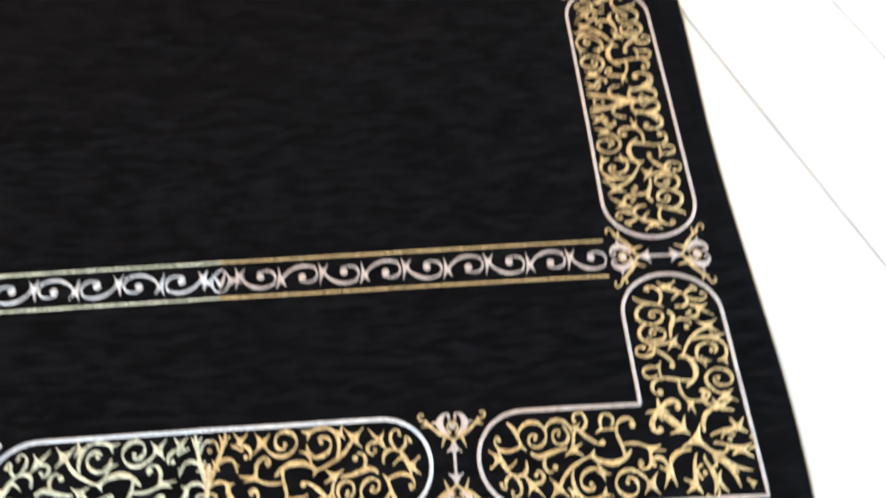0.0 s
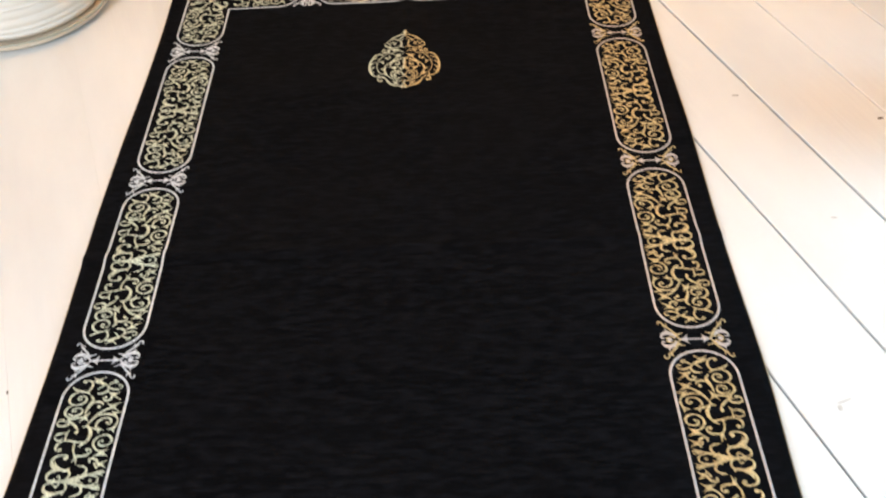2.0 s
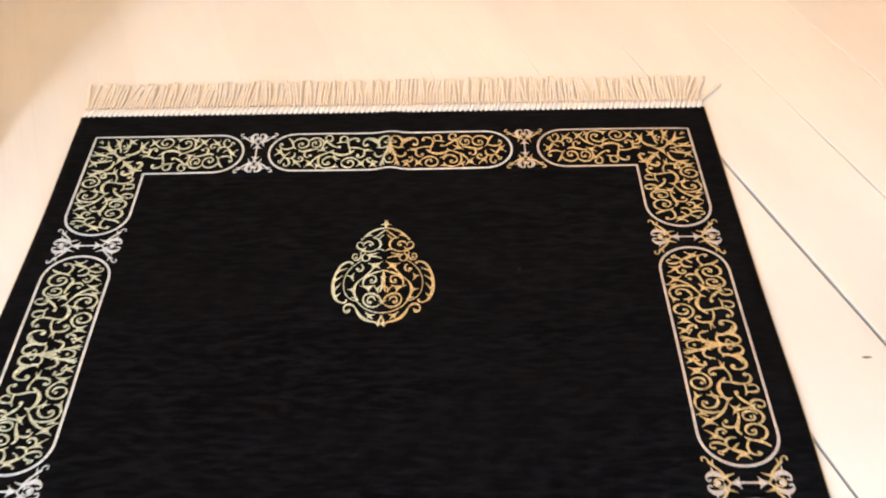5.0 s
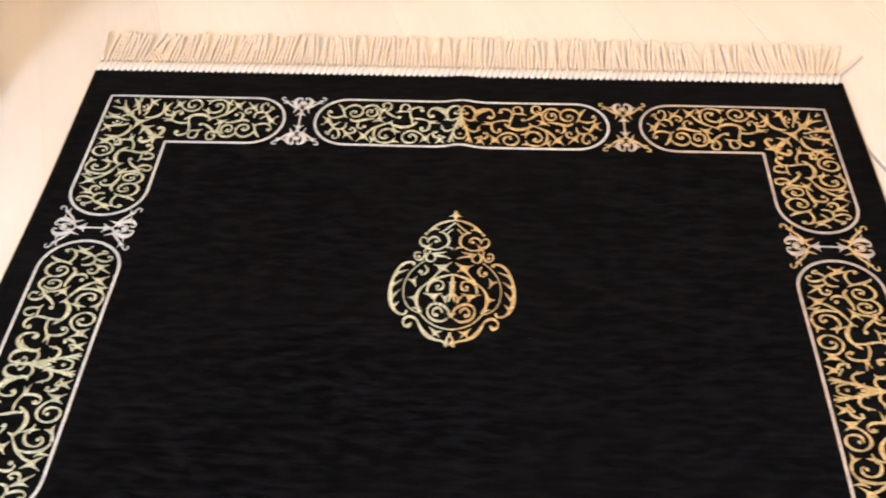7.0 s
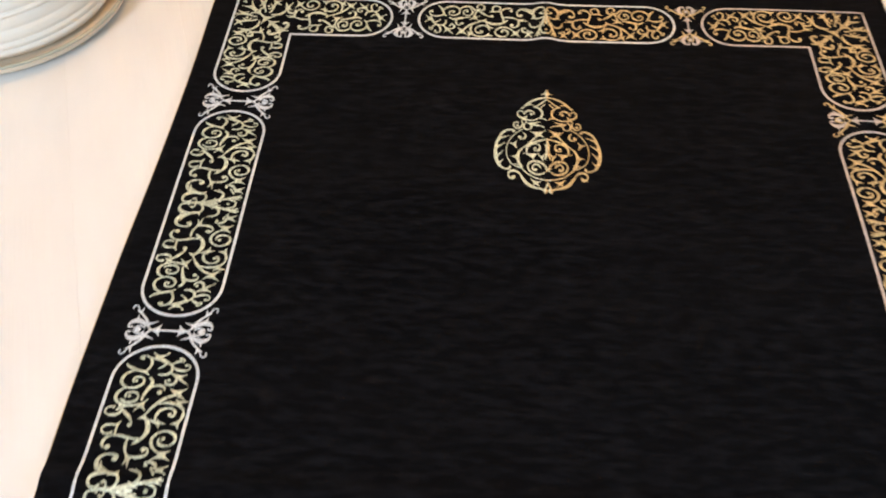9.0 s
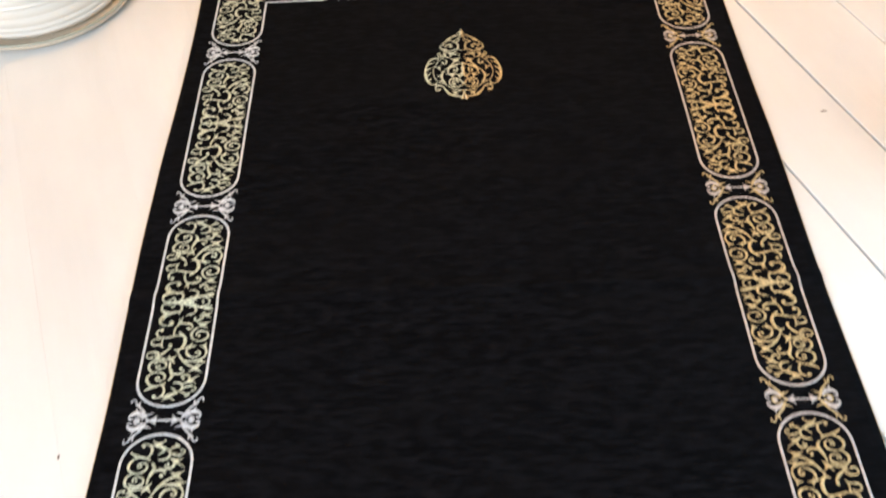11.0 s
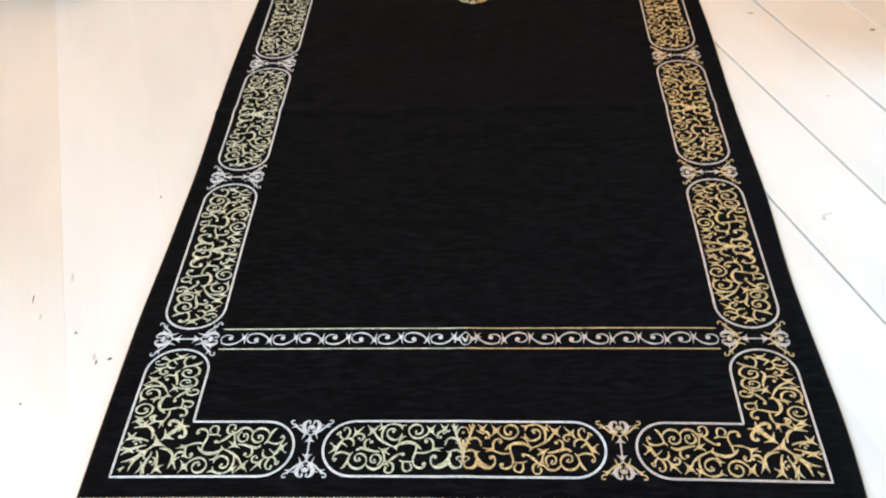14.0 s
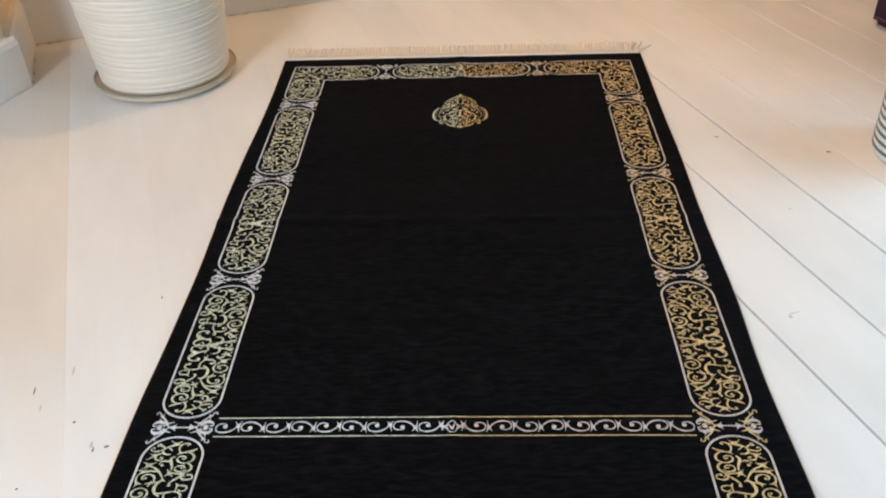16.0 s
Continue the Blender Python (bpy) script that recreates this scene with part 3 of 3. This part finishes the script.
def band():
    """The narrow cross band: two gold lines and a silver vine between them, mirrored at the middle."""
    lo, hi, end = 0.2065, 0.2370, 0.291
    for y in (lo, hi):
        for x0, x1, mat in ((-end, 0, GOLD_SHEEN), (0, end, GOLD)):
            ink = Ink(lambda u, v: (u, v), 0.0017)
            ink.stroke([(x, y) for x in np.linspace(x0, x1, 30)])
            ink.done("band_line", mat, rug)
    step, mid = end / 9.3, (lo + hi) / 2
    for s in (-1, 1):
        ink = Ink(lambda u, v: (s * u, mid + v), 0.0012)
        ink.dot = 0.001
        for i in range(9):
            # a bud in its curl, the vine swinging round it, and a thorn where two swings meet
            x, f = step * (i + 0.94), 1 if i % 2 else -1
            ink.bulb(x, f * -0.0012, 2.9)
            ink.curve((x - 0.08 * step, f * -0.0040), (x + 0.28 * step, f * -0.0105), (x + 0.52 * step, f * 0.001), (x + 0.24 * step, f * 0.0070), 1.1, SWELL)
            ink.curve((x + 0.34 * step, f * 0.0055), (x + 0.05 * step, f * 0.0115), (x - 0.32 * step, f * 0.0085), (x - 0.52 * step, f * -0.0035), 1.5, SWELL)
            ink.flake((x - 0.52 * step, f * -0.002), (x - 0.62 * step, f * -0.0100), (x - 0.38 * step, f * -0.0085), (x - 0.58 * step, f * 0.0085), (x - 0.34 * step, f * 0.003))
        ink.shifted(lambda u, v: (u, mid + v))
        ink.curve((0, -0.0105), (s * 0.009, -0.009), (s * 0.008, 0.005), (0, 0.0085), 1.0)
        ink.leaf(s * 0.006, -0.004, 90 - s * 60, 0.010, 1, 2.2)
        ink.leaf(s * 0.007, 0.001, -90 + s * 50, 0.010, 1, 2.2)
        ink.leaf(s * 0.010, 0.000, 90 - s * 90, 0.008, 1, 2.2)
        ink.leaf(0, -0.005, 90 - s * 25, 0.011, 1, 2.6)
        ink.done("vine", SILVER if s < 0 else SILVER_WARM_LIT, rug, "silver yarn vine with buds")


band()


def medallion():
    """The pear-shaped medallion, drawn in tenths of a millimetre about its middle; one mesh for each half."""
    for s, mat in ((-1, GOLD_SHEEN), (1, GOLD)):
        ink = Ink(lambda x, y: (-s * x * 0.0001, 1.06 + y * 0.0001), 0.0014)
        ink.dot = 0.0005
        C, B, K = ink.curve, ink.bulb, ink.flake
        K((-7, 726), (-10, 789), (-64, 717), (50, 721), (-5, 657))
        C((-10, 664), (-98, 668), (-200, 623), (-251, 519), 1.4, SWELL)
        B(-261, 512, 3.2)
        K((-192, 575), (-247, 533), (-140, 563), (-159, 624))
        C((-4, 636), (-54, 594), (-82, 545), (-143, 529), 1.1)
        C((-143, 529), (-46, 533), (-13, 367), (-99, 351), 1.3, SWELL)
        C((-244, 406), (-234, 499), (-137, 496), (-133, 416), 1.2, SWELL)
        B(-163, 422, 3.6)
        C((-241, 359), (-193, 309), (-133, 317), (-99, 351), 1.1)
        C((-7, 322), (-33, 354), (-53, 353), (-84, 352), 0.9)
        C((-21, 561), (-41, 547), (-51, 526), (-71, 512), 0.9)
        C((-241, 346), (-297, 357), (-332, 422), (-299, 464), 1.1, SWELL)
        C((-299, 464), (-284, 477), (-258, 472), (-246, 439), 1)
        K((-241, 353), (-273, 293), (-208, 302), (-279, 384), (-203, 400))
        C((-213, 302), (-270, 254), (-246, 178), (-196, 186), 1.2, SWELL)
        C((-196, 186), (-152, 200), (-155, 258), (-191, 276), 1.1)
        K((-146, 278), (-212, 282), (-66, 300), (-119, 240))
        C((-170, 251), (-110, 260), (-69, 242), (-32, 217), 1.2, TAPER)
        C((-258, 293), (-257, 203), (-316, 175), (-344, 226), 1.2, SWELL)
        C((-344, 226), (-369, 289), (-314, 311), (-297, 279), 1.1)
        B(-310, 240, 3.4)
        K((-93, 113), (-180, 161), (-11, 180), (-31, 65), (-147, 24))
        C((-120, 75), (-148, 30), (-175, -8), (-203, -34), 1.2)
        C((5, 42), (-78, 26), (-185, -9), (-263, -103), 1.3, SWELL)
        C((-263, -103), (-321, -184), (-319, -280), (-251, -371), 1.7, SWELL)
        K((-346, -39), (-392, -16), (-310, 18), (-312, -99))
        K((-318, -220), (-377, -216), (-293, -159), (-294, -291))
        K((-291, -332), (-335, -322), (-259, -319), (-259, -383))
        C((-256, 190), (-342, 123), (-424, 20), (-421, -146), 0.8)
        C((-421, -146), (-407, -324), (-338, -351), (-259, -383), 0.8)
        C((-259, -383), (-191, -490), (-98, -543), (28, -544), 0.9)
        C((-253, 139), (-201, 103), (-227, 27), (-282, 38), 1.2, SWELL)
        B(-284, 69, 4.2)
        C((-210, -162), (-232, -47), (-146, 5), (-85, -42), 1.4, SWELL)
        C((-85, -42), (-57, -114), (-109, -146), (-140, -117), 1.3, SWELL)
        B(-127, -92, 3.2)
        K((-155, -190), (-254, -164), (-141, -273), (-79, -163))
        C((5, 23), (-21, -40), (13, -160), (-31, -257), 1.6, SWELL)
        K((6, -112), (-31, -40), (-24, -197), (9, -69))
        K((-57, -228), (-98, -176), (-16, -161), (-45, -281))
        C((-6, -402), (-25, -281), (-173, -227), (-200, -334), 1.5, SWELL)
        C((-200, -334), (-212, -462), (-63, -491), (-33, -432), 1.4, SWELL)
        C((-74, -376), (-82, -300), (-154, -303), (-155, -373), 1.3, SWELL)
        B(-125, -395, 3.6)
        C((-155, -373), (-149, -402), (-134, -413), (-115, -407), 1.2)
        K((-1, -402), (-40, -375), (21, -349), (24, -430))
        C((-335, 162), (-408, 210), (-492, 131), (-524, -21), 1.5, SWELL)
        C((-524, -21), (-546, -168), (-529, -358), (-430, -395), 2, SWELL)
        C((-430, -395), (-391, -405), (-369, -381), (-381, -358), 1.5)
        B(-349, 155, 3.4)
        K((-495, 42), (-514, -33), (-389, 90), (-472, 131))
        K((-519, -88), (-528, -156), (-431, -17), (-511, -8))
        K((-513, -215), (-516, -287), (-447, -128), (-518, -149))
        K((-490, -316), (-490, -368), (-446, -261), (-518, -269))
        C((-333, -484), (-325, -540), (-396, -537), (-396, -469), 1.4, SWELL)
        C((-396, -469), (-392, -400), (-297, -396), (-267, -487), 1.5, SWELL)
        C((-267, -487), (-227, -587), (-168, -641), (-83, -654), 2, SWELL)
        C((-83, -654), (-46, -664), (-31, -685), (-25, -712), 1.5)
        B(-351, -507, 3.4)
        K((-125, -578), (-175, -518), (-65, -559), (-85, -626), (-151, -618))
        C((6, -578), (-19, -635), (-37, -658), (-34, -713), 1.3)
        K((6, -684), (32, -633), (36, -721), (-21, -696))
        ink.done("medallion", mat, rug, "gold yarn medallion half" if mat is GOLD else "gold yarn medallion half with sheen in the colour")


medallion()


def selvedge(side):
    pts = [(side * (edge_x(y, side) + 0.0008), y) for y in np.linspace(Y0, Y1, 120)]
    verts, faces = [], []
    for x, y in pts:
        for k in range(6):
            a = 2 * math.pi * k / 6
            verts.append((x + 0.0014 * math.cos(a), y, 0.0022 + 0.0018 * math.sin(a)))
    for j in range(len(pts) - 1):
        for k in range(6):
            i = (k + 1) % 6
            faces.append((6 * j + k, 6 * j + i, 6 * j + 6 + i, 6 * j + 6 + k))
    link_mesh("selvedge", verts, faces, SELVEDGE, rug, "tan overcast edge", True)


selvedge(-1)
selvedge(1)


def stitch_mesh(name, wide, long, slant):
    """A plump slanted stitch of the white heading."""
    verts, faces = [], []
    n, m = 7, 8
    for j in range(n):
        f = j / (n - 1)
        fat = 0.35 + 0.65 * math.sin(math.pi * f) ** 0.5
        for k in range(m):
            a = 2 * math.pi * k / m
            verts.append((slant * (f - 0.5) + wide / 2 * fat * math.cos(a), long * f, 0.0042 + 0.0014 * math.sin(math.pi * f) + 0.0022 * fat * math.sin(a)))
    for j in range(n - 1):
        for k in range(m):
            i = (k + 1) % m
            faces.append((m * j + k, m * j + i, m * j + m + i, m * j + m + k))
    me = bpy.data.meshes.new(name)
    me.from_pydata(verts, [], faces)
    me.materials.append(WHITE_COTTON)
    me.shade_smooth()
    return me


def lay(name, me, m):
    ob = new(name, me)
    ob.parent = rug
    ob.matrix_basis = m
    return ob


STITCH = stitch_mesh("stitch", 0.0076, 0.0180, 0.0060)
for i in range(120):
    x = -W2 + 2 * W2 * (i + 0.5) / 120
    lay("stitch", STITCH, pose(x, Y1 - 0.0025, 0))
LOOP = stitch_mesh("loop", 0.0036, 0.0200, 0.0)
for i in range(230):
    x = -W2 + 2 * W2 * (i + 0.5) / 230
    lay("loop", LOOP, pose(x, bow(x, Y0) + 0.003 + 0.0006 * (i % 2), -0.0004, 0, 0, 180))


def tassel_mesh(seed):
    """A two-ply twisted cord that droops to the floor and wavers a little."""
    rnd = random.Random(seed)
    long, n = 0.050 + 0.008 * rnd.random(), 30
    bend, wob, ph = rnd.uniform(-0.004, 0.004), rnd.uniform(0.0002, 0.0008), rnd.uniform(0, 6)
    verts, faces = [], []
    for j in range(n + 1):
        f = j / n
        cx, cy = bend * f * f + wob * (math.sin(5 * f + ph) - math.sin(ph)), long * f
        cz = 0.0024 + 0.0026 * (1 - f) ** 2
        for k in range(6):
            a = 2 * math.pi * k / 6
            r = 0.0020 + 0.0008 * math.cos(2 * (a - f * 26))
            r *= 1 if f < 0.9 else 1.2 - 0.5 * (f - 0.9) * 10
            verts.append((cx + r * math.cos(a), cy, cz + r * math.sin(a)))
    for j in range(n):
        for k in range(6):
            m = (k + 1) % 6
            faces.append((6 * j + k, 6 * j + m, 6 * j + 6 + m, 6 * j + 6 + k))
    me = bpy.data.meshes.new("tassel")
    me.from_pydata(verts, [], faces)
    me.materials.append(CREAM)
    me.shade_smooth()
    return me


CORDS = [tassel_mesh(k) for k in range(16)]
rnd = random.Random(5)
for y, out in ((Y1 + 0.0125, 1), (Y0 - 0.015, -1)):
    lean = 0.0
    for i in range(190 if out > 0 else 124):
        x = -W2 + 2 * W2 * (i + 0.5) / (190 if out > 0 else 124)
        lean = 0.86 * lean + rnd.uniform(-2.0, 2.0)
        if rnd.random() < 0.05:
            lean = rnd.uniform(-9, 9)
        stray = -58 * smooth(0.350, 0.40, x) * rnd.random() ** 1.5 + 14 * smooth(0.37, 0.40, -x) * rnd.random()
        if out > 0 and i > 180:
            stray = -4.2 * (i - 180) * rnd.uniform(0.4, 1.2)
        turn = (lean + stray) if out > 0 else 180 + lean
        lay("tassel", CORDS[rnd.randrange(16)], pose(x, y if out > 0 else bow(x, y), 0.0002 + 0.0010 * rnd.random(), 0, 0, turn))


# ---- plant pot on its saucer
POT_AT = (-0.655, 1.274)


def pot():
    thing = tagged(new("plant_pot"), "white glazed round plant pot with uneven ribs on a saucer", "plant pot")
    thing.location = (*POT_AT, 0.0135)
    rnd = random.Random(3)
    base_r, top_r, high = 0.137, 0.172, 0.36
    prof = [(0, 0.0), (base_r - 0.012, 0.0), (base_r - 0.003, 0.004)]
    z = 0.008
    while z < high - 0.03:
        step = rnd.choice((0.007, 0.009, 0.011, 0.013, 0.016))
        swell = 0.0014 + 0.0012 * rnd.random()
        for f in (0, 0.15, 0.35, 0.6, 0.8, 0.93):
            zz = z + step * f
            r = base_r + (top_r - base_r) * zz / high
            prof.append((r + swell * (math.sin(math.pi * f) ** 0.6 if f > 0 else 0) - 0.0008, zz))
        z += step
    prof += [(top_r, high - 0.028), (top_r + 0.008, high - 0.022), (top_r + 0.009, high - 0.004), (top_r + 0.004, high), (top_r - 0.006, high - 0.002), (top_r - 0.010, high - 0.05), (base_r, 0.25)]
    part("body", lathe(prof, 96), POT, thing, "ribbed white pot wall", True)
    bm = lathe([(0, 0.286), (0.06, 0.290), (0.12, 0.284), (0.150, 0.280)], 48)
    for v in bm.verts:
        v.co.z += 0.006 * noise.noise(v.co * 30)
    part("soil", bm, SOIL, thing, "dark potting soil")
    dish = tagged(new("saucer"), "cream saucer with a grey-green rim under the pot", "saucer")
    dish.location = (*POT_AT, 0.001)
    part("dish", lathe([(0, 0.003), (0.12, 0.0), (0.136, 0.0), (0.147, 0.007), (0.1525, 0.017), (0.1500, 0.0175), (0.143, 0.0125), (0.130, 0.0115), (0, 0.0115)], 96), SAUCER, dish, "cream dish", True)
    part("rim", lathe([(0.1525, 0.0172), (0.1548, 0.0182), (0.1550, 0.0202), (0.1530, 0.0214), (0.1506, 0.0202), (0.1506, 0.0182), (0.1525, 0.0172)], 96), SAUCER_RIM, dish, "grey-green rim", True)


pot()


# ---- striped jar and plum ottoman beside the far side of the rug
def striped_jar():
    thing = tagged(new("striped_jar"), "white round jar with dark teal stripes on the floorboards", "jar")
    thing.location = (0.825, 0.866, 0.001)
    R, H = 0.086, 0.24
    part("body", lathe([(0, 0), (R - 0.010, 0), (R - 0.003, 0.004), (R, 0.012), (R, H - 0.006), (R - 0.003, H), (R - 0.006, H - 0.004), (R - 0.007, 0.02), (0, 0.012)], 64), STRIPE_BODY, thing, "white jar wall", True)
    z = 0.014
    while z < H - 0.012:
        part("stripe", lathe([(R - 0.0005, z), (R + 0.0008, z + 0.0008), (R + 0.0008, z + 0.0062), (R - 0.0005, z + 0.007)], 64), STRIPE, thing, "", True)
        z += 0.0145


striped_jar()


def ottoman():
    thing = tagged(new("ottoman"), "dark plum cloth ottoman with piped edges, its unseen height added", "ottoman")
    thing.matrix_world = ROOM @ Matrix.Translation((1.415, 0.46, 0.001))
    bm = bmesh.new()
    # top is unseen; raised to keep east daylight off the far floor
    box(bm, (0, 0, 0), (0.5, 0.6, 0.48), None, 0.015)
    bmesh.ops.subdivide_edges(bm, edges=bm.edges[:], cuts=3, use_grid_fill=True)
    for v in bm.verts:
        if v.co.z > 0.01:
            v.co += Vector((0, 0, 1)) * 0.012 * noise.noise(v.co * 6)
    part("cover", bm, PLUM, thing, "plum woven cover", True)
    pipe = bmesh.new()
    for a, b in (((0.02, 0, 0.02), (0.48, 0, 0.02)), ((0, 0.02, 0.02), (0, 0.58, 0.02))):
        a, b = Vector(a), Vector(b)
        bmesh.ops.create_cone(pipe, segments=8, radius1=0.004, radius2=0.004, depth=(b - a).length, matrix=Matrix.Translation((a + b) / 2) @ (b - a).to_track_quat("Z", "Y").to_matrix().to_4x4())
    part("piping", pipe, PLUM, thing, "", True)


ottoman()


# ---- hanging lamp that gives the warm light
def lamp():
    thing = tagged(new("pendant_lamp"), "small pendant lamp with a cream shade, lit warm", "lamp")
    thing.location = room(0.75, 1.30, 1.85)
    part("shade", lathe([(0.04, 0.12), (0.15, -0.06), (0.147, -0.061), (0.037, 0.118)], 48), SHADE, thing, "cream conical shade", True)
    part("cord", lathe([(0, 0.12), (0.003, 0.12), (0.003, HIGH - 1.85), (0, HIGH - 1.85)], 8), METAL, thing, "thin cord")


lamp()


# ---- floorboards and the marks on them
PITCH = 0.1335
# the seams beside and beyond the rug, then even boards to both walls
SEAMS = [-0.375, -0.238, -0.103, 0.034, 0.168, 0.302, 0.431, 0.5455, 0.6790, 0.8120, 0.9500, 1.086]
while SEAMS[0] > WEST:
    SEAMS.insert(0, SEAMS[0] - PITCH)
while SEAMS[-1] < EAST:
    SEAMS.append(SEAMS[-1] + PITCH)


def plank(p0, p1, gap0, gap1):
    """One board from seam to seam, its upper edges eased; the open seams close towards the back wall."""
    verts = []
    for q, f in ((FRONT, 1.0), (0.95, 1.0), (1.2, 0.25), (1.35, 0.0), (BACK, 0.0)):
        a, b = p0 + gap0 * f / 2, p1 - gap1 * f / 2
        ra, rb = (0.0010 if gap0 * f > 0 else 0.0003), (0.0010 if gap1 * f > 0 else 0.0003)
        verts += [(x, q, z) for x, z in ((a, -0.005), (b, -0.005), (b, -rb), (b - rb, 0.0), (a + ra, 0.0), (a, -ra))]
    faces = [tuple(range(6)), tuple(range(29, 23, -1))]
    faces += [(6 * r + k, 6 * r + 6 + k, 6 * r + 6 + (k + 1) % 6, 6 * r + (k + 1) % 6) for r in range(4) for k in range(6)]
    ob = link_mesh("plank", verts, faces, WARM_PAINT if p1 < -0.37 else PAINT, floor)
    ob.matrix_basis = ROOM


def seam_gap(p):
    return 0.0038 if 0.75 < p < 0.9 else 0.0029 if 0.5 < p < 0.75 else 0.0020 if p > 0.9 else 0.0


for a, b in zip(SEAMS, SEAMS[1:]):
    plank(a, b, seam_gap(a), seam_gap(b))


def chip(x, y, rx, ry, turn, mat=CHIP):
    """A small dent where the paint has come off the board."""
    bm = bmesh.new()
    n = 9
    rim = [bm.verts.new((rx * (0.8 + 0.4 * random.random()) * math.cos(2 * math.pi * k / n), ry * (0.8 + 0.4 * random.random()) * math.sin(2 * math.pi * k / n), 0.0003)) for k in range(n)]
    mid = bm.verts.new((0, 0, 0.0008))
    for k in range(n):
        bm.faces.new((rim[k], rim[(k + 1) % n], mid))
    ob = part("paint_chip", bm, mat, floor, "bare worn spot in the white paint")
    ob.matrix_basis = pose(x, y, 0.0, 0, 0, turn)


chip(0.667, 0.885, 0.0045, 0.0026, 10)
chip(0.481, 0.948, 0.005, 0.0014, 0)
chip(-0.437, 0.485, 0.0012, 0.003, 10)
chip(-0.550, 0.292, 0.0008, 0.008, 12)
chip(-0.476, 0.237, 0.0018, 0.0018, 0)
chip(-0.421, 0.197, 0.0030, 0.0020, 20)
chip(-0.505, 0.133, 0.0015, 0.0015, 0)
chip(-0.436, 0.192, 0.0012, 0.0045, 8)
chip(0.473, 0.436, 0.010, 0.0012, 20, SCUFF)
chip(0.466, 0.428, 0.004, 0.0030, 80, SCUFF)
chip(-0.441, 0.200, 0.0020, 0.0060, 15, SCUFF)
chip(-0.512, 0.330, 0.0016, 0.0090, 14, SCUFF)
chip(-0.530, 0.262, 0.0012, 0.0060, 14, SCUFF)
chip(0.545, 0.700, 0.0050, 0.0015, 5, SCUFF)
for p, size in ((-0.452, 0.006), (-0.425, 0.009), (-0.405, 0.005), (-0.300, 0.007), (0.020, 0.012), (0.055, 0.008), (0.110, 0.014), (0.160, 0.006)):
    at = room(p, BACK - 0.0205, 0)
    chip(at[0], at[1], size, 0.0016, math.degrees(TURN))
for q, size in ((1.515, 0.005), (1.56, 0.008), (1.64, 0.005)):
    at = room(NOOK_P + 0.0245, q, 0)
    chip(at[0], at[1], 0.0016, size, math.degrees(TURN))
